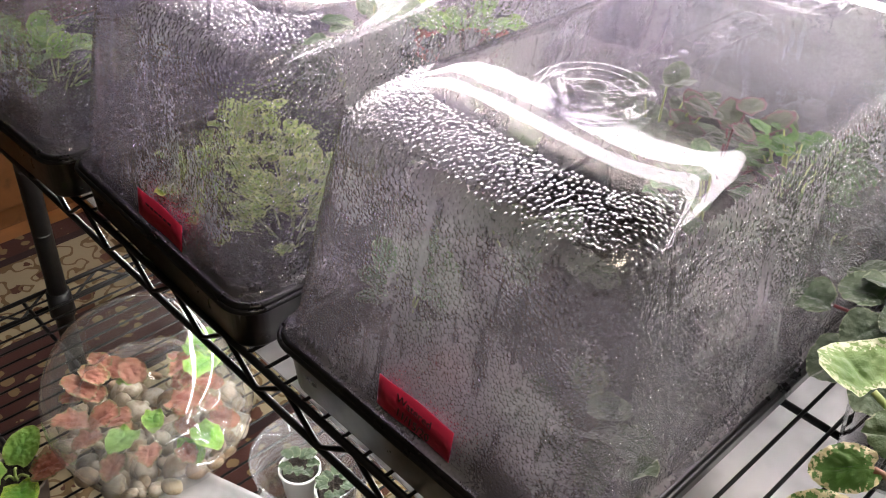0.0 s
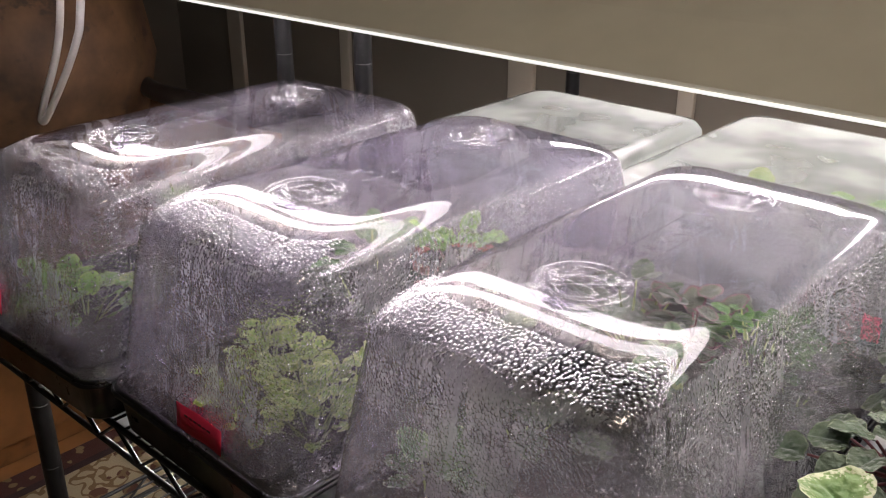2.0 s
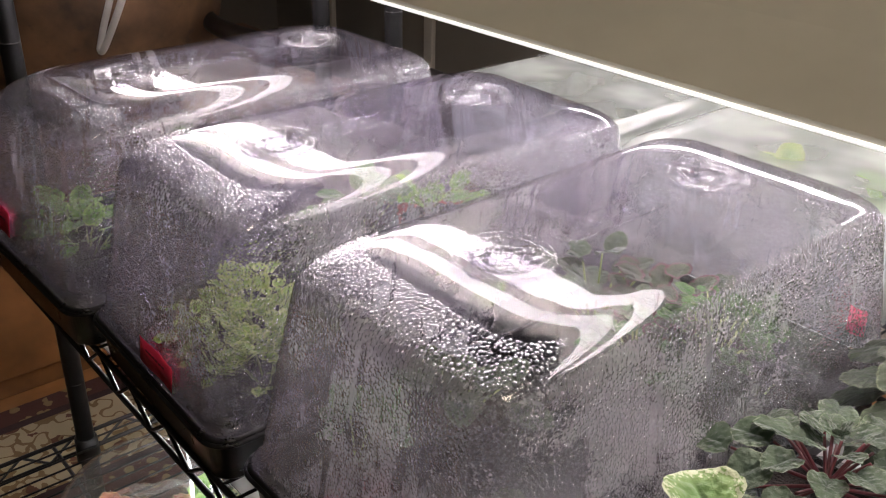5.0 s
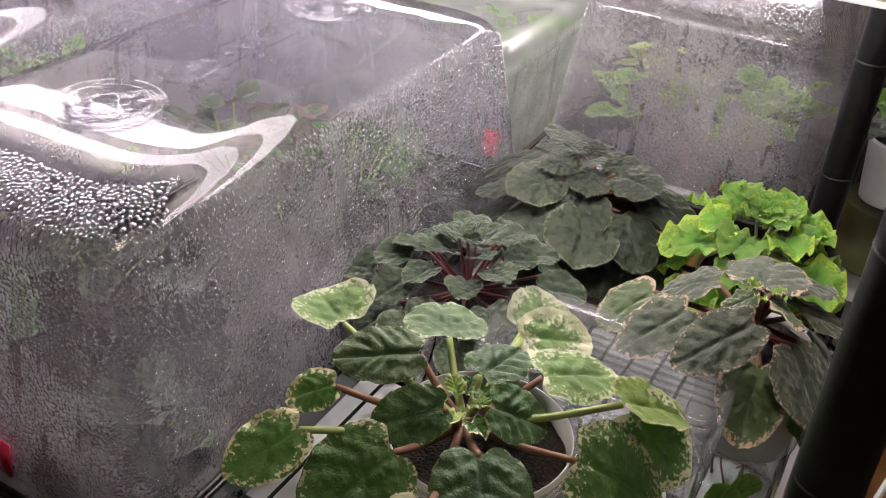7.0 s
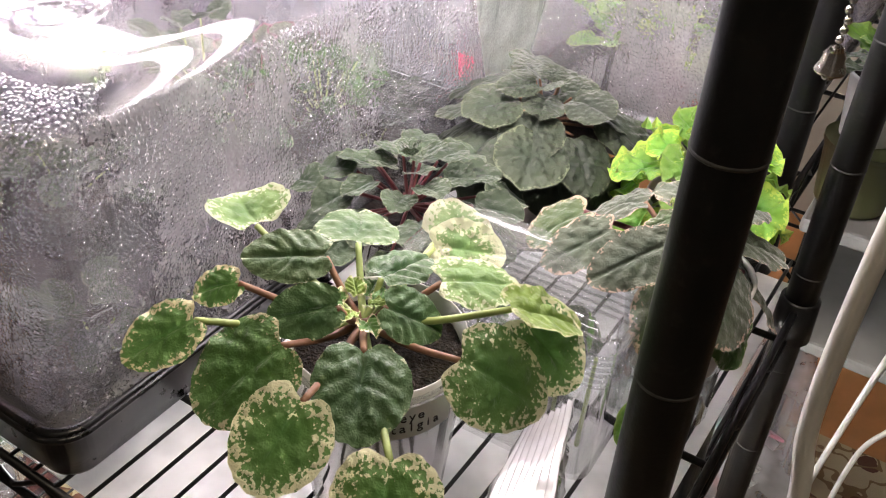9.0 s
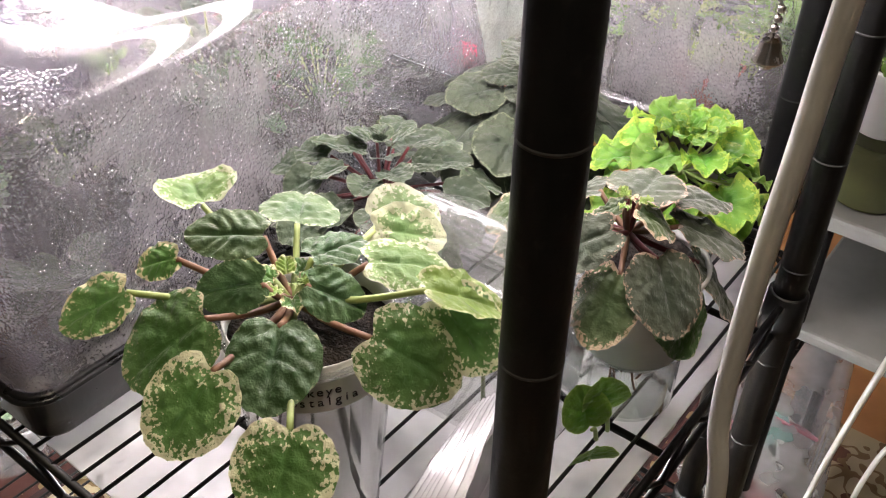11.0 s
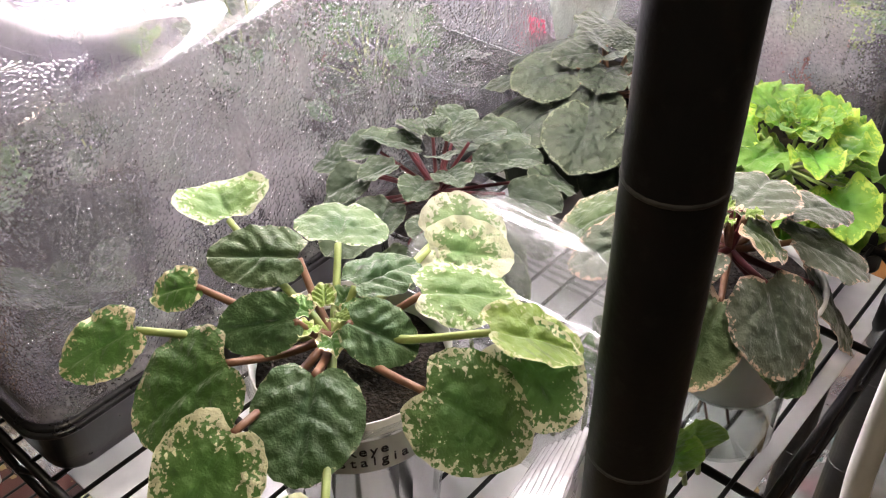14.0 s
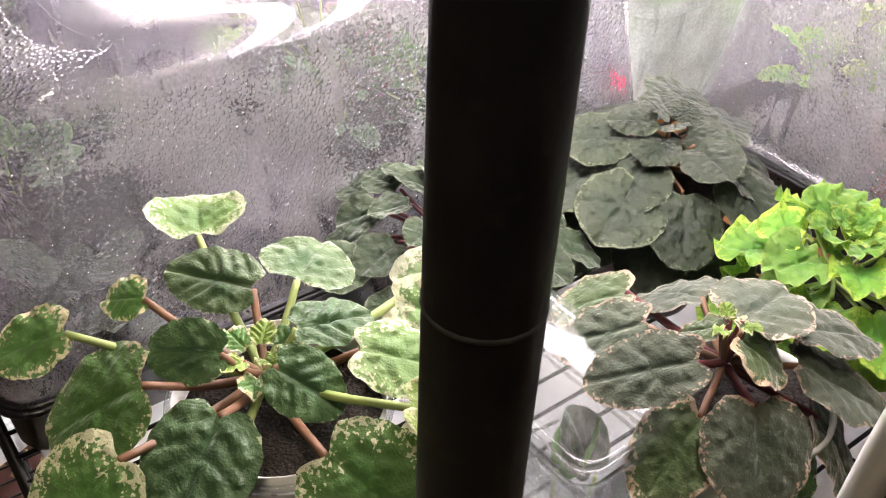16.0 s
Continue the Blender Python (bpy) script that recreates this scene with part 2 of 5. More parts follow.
def box_bm(x0, x1, y0, y1, z0, z1, bev=0.0, seg=2, bm=None):
    own = bm is None
    bm = bmesh.new() if own else bm
    r = bmesh.ops.create_cube(bm, size=1.0)
    for v in r["verts"]:
        v.co = Vector(((x0 + x1) / 2 + v.co.x * (x1 - x0), (y0 + y1) / 2 + v.co.y * (y1 - y0), (z0 + z1) / 2 + v.co.z * (z1 - z0)))
    if bev:
        es = list({e for v in r["verts"] for e in v.link_edges})
        bmesh.ops.bevel(bm, geom=es, offset=bev, segments=seg, affect="EDGES", profile=0.5)
    return bm


def tube_pts(bm, pts, r, n=8, closed=False, caps=True, taper=None):
    """A round bar through the points."""
    pts = [Vector(p) for p in pts]
    rings = []
    side = None
    for i, p in enumerate(pts):
        a = pts[i - 1] if i or closed else p
        b = pts[(i + 1) % len(pts)] if i < len(pts) - 1 or closed else p
        d = (b - a).normalized()
        if side is None or abs(side.dot(d)) > 0.99:
            side = d.cross(Vector((0, 0, 1)))
            if side.length < 0.01:
                side = d.cross(Vector((0, 1, 0)))
        side = (side - d * side.dot(d)).normalized()
        up = d.cross(side)
        rr = r if taper is None else r * taper(i / max(1, len(pts) - 1))
        rings.append([bm.verts.new(p + (side * math.cos(2 * math.pi * k / n) + up * math.sin(2 * math.pi * k / n)) * rr) for k in range(n)])
    m = len(rings)
    for i in range(m if closed else m - 1):
        q, w = rings[i], rings[(i + 1) % m]
        for k in range(n):
            bm.faces.new((q[k], q[(k + 1) % n], w[(k + 1) % n], w[k]))
    if caps and not closed:
        bm.faces.new(rings[0][::-1])
        bm.faces.new(rings[-1])
    return bm


def bar(pts, r, n=8, **kw):
    return tube_pts(bmesh.new(), pts, r, n, **kw)


def lathe(profile, n=32, bm=None, cx=0.0, cy=0.0):
    """A turned shape from (radius, z) pairs."""
    bm = bmesh.new() if bm is None else bm
    rings = []
    for r, z in profile:
        if r < 1e-6:
            rings.append([bm.verts.new((cx, cy, z))])
        else:
            rings.append([bm.verts.new((cx + r * math.cos(2 * math.pi * k / n), cy + r * math.sin(2 * math.pi * k / n), z)) for k in range(n)])
    for a, b in zip(rings, rings[1:]):
        for k in range(n):
            q = (k + 1) % n
            if len(a) == 1 and len(b) == 1:
                continue
            if len(a) == 1:
                bm.faces.new((a[0], b[k], b[q]))
            elif len(b) == 1:
                bm.faces.new((a[k], b[0], a[q]))
            else:
                bm.faces.new((a[k], a[q], b[q], b[k]))
    return bm


def smooth_path(pts, steps=8):
    """Catmull-Rom through the points."""
    pts = [Vector(p) for p in pts]
    ext = [pts[0] * 2 - pts[1]] + pts + [pts[-1] * 2 - pts[-2]]
    res = []
    for i in range(1, len(ext) - 2):
        p0, p1, p2, p3 = ext[i - 1:i + 3]
        for k in range(steps):
            t = k / steps
            res.append(0.5 * ((2 * p1) + (p2 - p0) * t + (2 * p0 - 5 * p1 + 4 * p2 - p3) * t * t + (3 * p1 - p0 - 3 * p2 + p3) * t ** 3))
    res.append(pts[-1])
    return res


def rr_ring(hx, hy, r, z, n=8):
    """Points of a rounded rectangle, counter-clockwise from the front right corner."""
    res = []
    for cx, cy, a0 in ((hx - r, -hy + r, -90), (hx - r, hy - r, 0), (-hx + r, hy - r, 90), (-hx + r, -hy + r, 180)):
        for k in range(n + 1):
            a = radians(a0 + 90 * k / n)
            res.append((cx + r * math.cos(a), cy + r * math.sin(a), z))
    return res


def loft(rings, bm=None, cap=True):
    """Skin through rings of equal length."""
    bm = bmesh.new() if bm is None else bm
    vs = [[bm.verts.new(p) for p in ring] for ring in rings]
    n = len(vs[0])
    for a, b in zip(vs, vs[1:]):
        for k in range(n):
            bm.faces.new((a[k], a[(k + 1) % n], b[(k + 1) % n], b[k]))
    if cap:
        bm.faces.new(vs[-1])
    return bm


# ---------------------------------------------------------------- the room
FLOOR = -0.80


def rug_mat():
    mat, nt, nd, ln, bs, out = nodes_of("patterned_wool_rug")
    tc = nd.new("ShaderNodeTexCoord")
    sep = nd.new("ShaderNodeSeparateXYZ")
    ln.new(tc.outputs["Object"], sep.inputs[0])
    v = nd.new("ShaderNodeTexVoronoi")
    v.inputs["Scale"].default_value = 15
    ln.new(tc.outputs["Object"], v.inputs["Vector"])
    blot = math_node(nt, "LESS_THAN", math_node(nt, "MULTIPLY_ADD", noise_tex(nt, 40, 2), 0.35, v.outputs["Distance"]), 0.48)
    curl = math_node(nt, "LESS_THAN", math_node(nt, "ABSOLUTE", math_node(nt, "SUBTRACT", noise_tex(nt, 22, 1), 0.5)), 0.035)
    field = mixed(nt, blot, (0.42, 0.35, 0.22), (0.12, 0.05, 0.03))
    field = mixed(nt, curl, field, (0.2, 0.13, 0.06))
    v2 = nd.new("ShaderNodeTexVoronoi")
    v2.inputs["Scale"].default_value = 26
    ln.new(tc.outputs["Object"], v2.inputs["Vector"])
    dark = mixed(nt, math_node(nt, "LESS_THAN", math_node(nt, "MULTIPLY_ADD", noise_tex(nt, 60, 2), 0.4, v2.outputs["Distance"]), 0.5), (0.075, 0.028, 0.022), (0.24, 0.17, 0.08))
    band = math_node(nt, "PINGPONG", math_node(nt, "ADD", sep.outputs["X"], 6.15), 0.24)
    c = mixed(nt, math_node(nt, "LESS_THAN", band, 0.125), dark, field)
    line = math_node(nt, "LESS_THAN", math_node(nt, "ABSOLUTE", math_node(nt, "SUBTRACT", band, 0.135)), 0.012)
    c = mixed(nt, line, c, (0.04, 0.02, 0.02))
    ln.new(c, bs.inputs["Base Color"])
    bs.inputs["Roughness"].default_value = 0.95
    bumped(nt, bs, noise_tex(nt, 500, 2), 0.7, 0.003)
    return mat


M_RUG = rug_mat()
X0, X1, Y0, Y1, TOP = -3.4, 2.6, -2.2, 2.3, 1.7
floor = mesh_ob("floor", box_bm(X0 - 0.1, X1 + 0.1, Y0 - 0.1, Y1 + 0.1, FLOOR - 0.08, FLOOR), M_FLOOR, shade=False)
tagged(floor, "orange-brown wooden floor under a patterned rug", "floor", kind="structure")
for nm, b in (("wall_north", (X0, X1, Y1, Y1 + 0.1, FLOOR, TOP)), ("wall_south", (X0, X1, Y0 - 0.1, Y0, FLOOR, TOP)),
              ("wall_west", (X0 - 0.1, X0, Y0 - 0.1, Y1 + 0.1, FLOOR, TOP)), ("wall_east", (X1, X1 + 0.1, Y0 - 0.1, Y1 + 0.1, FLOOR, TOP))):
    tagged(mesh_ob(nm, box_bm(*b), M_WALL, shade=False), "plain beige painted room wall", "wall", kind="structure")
tagged(mesh_ob("ceiling", box_bm(X0 - 0.1, X1 + 0.1, Y0 - 0.1, Y1 + 0.1, TOP, TOP + 0.08), M_CEIL, shade=False), "plain off-white painted ceiling", "ceiling", kind="structure")
trim = thing("trim", "painted upright trim boards on the wall", "trim", kind="structure")
for x, w in ((-3.0, 0.09), (-2.3, 0.05), (-1.5, 0.1), (-0.9, 0.05)):
    part("trim_board", box_bm(x, x + w, Y1 - 0.022, Y1 - 0.002, FLOOR, TOP, 0.004), M_TRIM, trim, shade=False)
rug = mesh_ob("rug", box_bm(-1.56, 2.3, -1.6, 1.55, FLOOR + 0.002, FLOOR + 0.012, 0.003), M_RUG, shade=False)
tagged(rug, "worn oriental rug, cream field with dark maroon borders", "rug")

lamp = thing("ceiling_lamp", "warm round ceiling lamp with a lit glass shade", "lamp", pose(0.6, 0.2, TOP - 0.004))
part("base", lathe([(0, 0), (0.09, 0), (0.09, -0.02), (0, -0.02)], 32), M_WHITE, lamp)
part("shade", lathe([(0.15, -0.021), (0.17, -0.04), (0.15, -0.075), (0.09, -0.1), (0, -0.11)], 32), M_BULB, lamp)


M_GROOVE = plain("scuffed_groove", (0.05, 0.05, 0.05), 0.5, 0, 0.4, 80)


# ---------------------------------------------------------------- wire racks
def rack_post(parent, x, y, z0, z1):
    bm = bar([(x, y, z0), (x, y, z1)], 0.0132, 24)
    ob = part("post", bm, M_BLACK, parent)
    n = int((z1 - z0 - 0.06) / 0.0254)
    gm = bmesh.new()
    for k in range(n):
        if k % 4 == 1:
            z = z0 + 0.05 + k * 0.0254
            lathe([(0.01325, z - 0.0008), (0.0135, z - 0.0003), (0.0135, z + 0.0003), (0.01325, z + 0.0008)], 24, gm, x, y)
    tagged(part("groove_ring", gm, M_GROOVE, ob), kind="stuff")
    part("foot", lathe([(0, z0 - 0.03), (0.018, z0 - 0.03), (0.018, z0 - 0.02), (0.008, z0 - 0.018), (0.008, z0 + 0.001)], 16, cx=x, cy=y), M_DARKMETAL, parent)
    return ob


def truss(bm, a, b, z, drop=0.03, step=0.0381):
    """Two rails and the zigzag wire between them."""
    a, b = Vector((*a, z)), Vector((*b, z))
    d = Vector((0, 0, -drop))
    tube_pts(bm, [a, b], 0.0033, 8)
    tube_pts(bm, [a + d, b + d], 0.0033, 8)
    n = max(2, int((b - a).length / step))
    pts = [a.lerp(b, k / n) + (d if k % 2 else Vector()) for k in range(n + 1)]
    tube_pts(bm, pts, 0.0024, 6)


def wire_shelf(x0, x1, y0, y1, z, posts, label, wires=True):
    sh = thing("wire_shelf", label, "shelf")
    bm = bmesh.new()
    truss(bm, (x0, y0), (x1, y0), z - 0.0035)
    part("front_rail", bm, M_BLACK, sh)
    bm = bmesh.new()
    truss(bm, (x0, y1), (x1, y1), z - 0.0035)
    part("back_rail", bm, M_BLACK, sh)
    for x in (x0, x1):
        bm = bmesh.new()
        truss(bm, (x, y0), (x, y1), z - 0.0035)
        part("side_rail", bm, M_BLACK, sh)
    for px, py in posts:
        part("collar", lathe([(0.0138, z - 0.038), (0.018, z - 0.036), (0.0165, z + 0.004), (0.0138, z + 0.005)], 20, cx=px, cy=py), M_BLACK, sh)
    if wires:
        n = int((x1 - x0) / 0.0225)
        for k in range(1, n):
            x = x0 + (x1 - x0) * k / n
            part("wire", bar([(x, y0, z - 0.0016), (x, y1, z - 0.0016)], 0.0016, 6), M_BLACK, sh)
        for f in (0.2, 0.5, 0.8):
            y = y0 + (y1 - y0) * f
            part("cross_wire", bar([(x0, y, z - 0.0062), (x1, y, z - 0.0062)], 0.003, 8), M_BLACK, sh)
    return sh


PXR, PXL, PYF, PYB = 0.468, -0.80, 0.394, 0.806
rack = thing("rack_frame", "black steel posts of a wire plant rack", "rack")
POSTS = [(PXL, PYF), (PXL, PYB + 0.046), (PXR, PYF), (PXR, PYB)]
for x, y in POSTS:
    rack_post(rack, x, y, FLOOR + 0.045, 1.2)
SH_Y0, SH_Y1 = 0.322, 0.862
wire_shelf(PXL - 0.02, PXR, SH_Y0, SH_Y1, 0.0, POSTS, "black wire shelf that carries the propagation trays")
LOWZ = -0.38
wire_shelf(PXL - 0.02, PXR, SH_Y0 - 0.1, SH_Y1, LOWZ, POSTS, "lower black wire shelf with bowls and small pots", wires=True)
# the rack that stands behind
rack_b = thing("rack_frame", "black steel posts of a second rack standing behind", "rack")
for x in (0.41, -0.66):
    for y in (0.885, 1.42):
        rack_post(rack_b, x, y, FLOOR + 0.045, 1.2)
wire_shelf(-0.66, 0.41, 0.885, 1.6, 0.0, [(x, y) for x in (0.41, -0.66) for y in (0.885, 1.42)], "black wire shelf behind, holding misted boxes")
wire_shelf(-0.66, 0.41, 0.885, 1.6, LOWZ, [(x, y) for x in (0.41, -0.66) for y in (0.885, 1.42)], "lower wire shelf of the rack behind", wires=False)


# ---------------------------------------------------------------- grow lights
def grow_light(x0, x1, y0, y1, z, mat_tube, label, hood=M_HOOD, rise=0.05):
    """Shop light: folded hood, open below, two tubes."""
    g = thing("grow_light", label, "light")
    ym = (y0 + y1) / 2
    w = (y1 - y0)
    sec = [(y0, z - 0.004), (y0 + 0.001, z), (y0 + w * 0.2, z + rise * 0.55), (ym - w * 0.2, z + rise), (ym + w * 0.2, z + rise), (y1 - w * 0.2, z + rise * 0.55), (y1 - 0.001, z), (y1, z - 0.004)]
    inner = [(a + (0.0015 if a < ym else -0.0015), b - 0.0015) for a, b in sec]
    bm = bmesh.new()
    o0 = [bm.verts.new((x0, a, b)) for a, b in sec]
    o1 = [bm.verts.new((x1, a, b)) for a, b in sec]
    i0 = [bm.verts.new((x0, a, b)) for a, b in inner]
    i1 = [bm.verts.new((x1, a, b)) for a, b in inner]
    for k in range(len(sec) - 1):
        bm.faces.new((o0[k], o1[k], o1[k + 1], o0[k + 1]))
        bm.faces.new((i0[k], i0[k + 1], i1[k + 1], i1[k]))
    for o, i in ((o0, i0), (o1, i1)):
        for k in range(len(sec) - 1):
            bm.faces.new((o[k], o[k + 1], i[k + 1], i[k]))
    for k in (0, len(sec) - 1):
        bm.faces.new((o0[k], i0[k], i1[k], o1[k]))
    part("hood", bm, hood, g, shade=False)
    for x in (x0, x1):
        part("end_cap", box_bm(x - 0.002, x + 0.002, y0 + 0.02, y1 - 0.02, z + 0.002, z + rise * 0.5, 0.0005), hood, g, shade=False)
    for y in (ym - 0.042, ym + 0.036):
        part("tube", bar([(x0 + 0.03, y, z + 0.016), (x1 - 0.03, y, z + 0.016)], 0.0162, 20), mat_tube, g)
        for x in (x0 + 0.015, x1 - 0.015):
            part("socket", box_bm(x - 0.012, x + 0.012, y - 0.012, y + 0.012, z + 0.002, z + 0.034, 0.002), M_WHITE, g, shade=False)
    return g


LY0, LY1, LZ = 0.478, 0.83, 0.392
light_a = grow_light(-1.08, 0.445, LY0, LY1, LZ, M_TUBE, "long grey shop light hung low over clear domes, lit")
# added emissive strip: stands in for tube light caught by the front edge's lip
part("lip", box_bm(-1.08, 0.445, LY0 - 0.002, LY0 - 0.0005, LZ - 0.0045, LZ - 0.0025), emitter("lip_glow", (1, 0.98, 0.95), 1.3), light_a, shade=False)
light_b = grow_light(-0.63, 0.39, 1.22, 1.49, 0.40, M_TUBE_B, "long grey shop light over the rear boxes, lit")
for x in (-0.55, 0.3):
    for g, y in ((light_a, (LY0 + LY1) / 2), (light_b, 1.355)):
        part("hanger", bar([(x, y, 0.44), (x, y, 1.19)], 0.0015, 6), M_CHROME, g)
up = thing("upper_shelf_bar", "black steel bars that carry the lamp hangers", "rack")
for x in (-0.55, 0.3):
    part("bar", bar([(x, 0.3, 1.19), (x, 1.6, 1.19)], 0.004, 8), M_BLACK, up)
for y in (0.385, 0.80, 0.93, 1.42):
    part("bar", bar([(-0.96, y, 1.186), (0.48, y, 1.186)], 0.004, 8), M_BLACK, up)
light_c = thing("grow_light", "slim white batten light under the wire shelf, lit", "light")
for y in (0.47, 0.70):
    part("batten", box_bm(-0.72, 0.44, y - 0.012, y + 0.012, -0.066, -0.05, 0.003), M_WHITE, light_c, shade=False)
    part("tube", bar([(-0.7, y, -0.088), (0.42, y, -0.088)], 0.008, 14), M_TUBE_LOW, light_c)
    for x in (-0.705, 0.425):
        part("socket", box_bm(x - 0.008, x + 0.008, y - 0.01, y + 0.01, -0.1, -0.0655, 0.002), M_WHITE, light_c, shade=False)
for x in (-0.6, 0.3):
    part("hanger", box_bm(x - 0.006, x + 0.006, 0.33, 0.86, -0.0495, -0.0375, 0.001), M_WHITE, light_c, shade=False)
    for y in (0.322, 0.862):
        part("hook", bar([(x, y, -0.03), (x, y + (0.02 if y < 0.5 else -0.02), -0.045)], 0.003, 8), M_WHITE, light_c)


liner = mesh_ob("shelf_liner", box_bm(PXL + 0.02, PXR - 0.014, 0.338, 0.855, -0.0225, -0.0205), M_LINER, shade=False)
tagged(liner, "white plastic liner sheet under the shelf wires", "liner")
for x in (-0.6, -0.2, 0.2):
    part("clip", bar([(x, 0.339, -0.0225), (x, 0.333, -0.03), (x, 0.322, -0.0335)], 0.0012, 6), M_WHITE, liner)


# ---------------------------------------------------------------- trays and domes
def tray(cx, cy, yaw, label, hx=0.139, hy=0.2725, h=0.048):
    t = thing("seed_tray", label, "tray", pose(cx, cy, 0, 0, 0, yaw), group="propagation trays")
    rings = [rr_ring(hx - 0.009, hy - 0.008, 0.02, 0.0), rr_ring(hx - 0.008, hy - 0.007, 0.022, 0.002), rr_ring(hx - 0.005, hy - 0.004, 0.022, h - 0.008),
             rr_ring(hx - 0.001, hy - 0.001, 0.024, h - 0.008), rr_ring(hx, hy, 0.024, h - 0.006), rr_ring(hx, hy, 0.024, h - 0.001), rr_ring(hx - 0.002, hy - 0.002, 0.024, h),
             rr_ring(hx - 0.007, hy - 0.007, 0.022, h), rr_ring(hx - 0.009, hy - 0.009, 0.022, h - 0.004), rr_ring(hx - 0.0115, hy - 0.0115, 0.02, 0.004)]
    bm = loft(rings)
    bm.faces.new([v for v in bm.verts][:len(rings[0])][::-1])
    part("body", bm, M_TRAY, t)
    part("rim", tube_pts(bmesh.new(), rr_ring(hx + 0.0006, hy + 0.0006, 0.0245, h - 0.0045), 0.0024, 8, closed=True), M_TRAY, t)
    return t


def dome_rings(hx=0.131, hy=0.264, height=0.187):
    """Flange, leaning walls, soft shoulder and a slightly crowned top; z = 0 at the tray's rim."""
    tx, ty = hx - 0.016, hy - 0.024
    rings = [rr_ring(hx + 0.006, hy + 0.006, 0.026, 0.0015), rr_ring(hx + 0.006, hy + 0.006, 0.026, 0.004), rr_ring(hx + 0.001, hy + 0.001, 0.026, 0.005), rr_ring(hx, hy, 0.026, 0.009)]
    for f in (0.2, 0.4, 0.6, 0.8):
        z = 0.009 + (height - 0.032 - 0.009) * f
        rings.append(rr_ring(hx + (tx - hx) * f, hy + (ty - hy) * f, 0.026 + 0.006 * f, z))
    R = 0.032
    for k in range(0, 9):
        a = radians(90 * k / 8 * 0.96)
        rings.append(rr_ring(tx - R * (1 - math.cos(a)), ty - R * 2.6 * (1 - math.cos(a)), 0.034 + 0.014 * (1 - math.cos(a)), height - R + R * math.sin(a)))
    for s in (0.9, 0.75, 0.5, 0.25, 0.08):
        a = (tx - R) * s
        b = (ty - R * 2.6) * s
        rings.append(rr_ring(a, b, min(0.044 * s + 0.004, a * 0.9), height + 0.0015 * (1 - s)))
    return rings


def drop_unit():
    """A flattened bead: unit radius, on z = 0."""
    v = [(math.cos(k * math.pi / 3), math.sin(k * math.pi / 3), 0.0) for k in range(6)]
    v += [(0.72 * math.cos((k + 0.5) * math.pi / 3), 0.72 * math.sin((k + 0.5) * math.pi / 3), 0.45) for k in range(6)]
    v += [(0, 0, 0.68)]
    f = []
    for k in range(6):
        q = (k + 1) % 6
        f += [(k, q, 6 + k), (q, 6 + q, 6 + k), (6 + k, 6 + q, 12)]
    return np.array(v), np.array(f)


DROP_V, DROP_F = drop_unit()


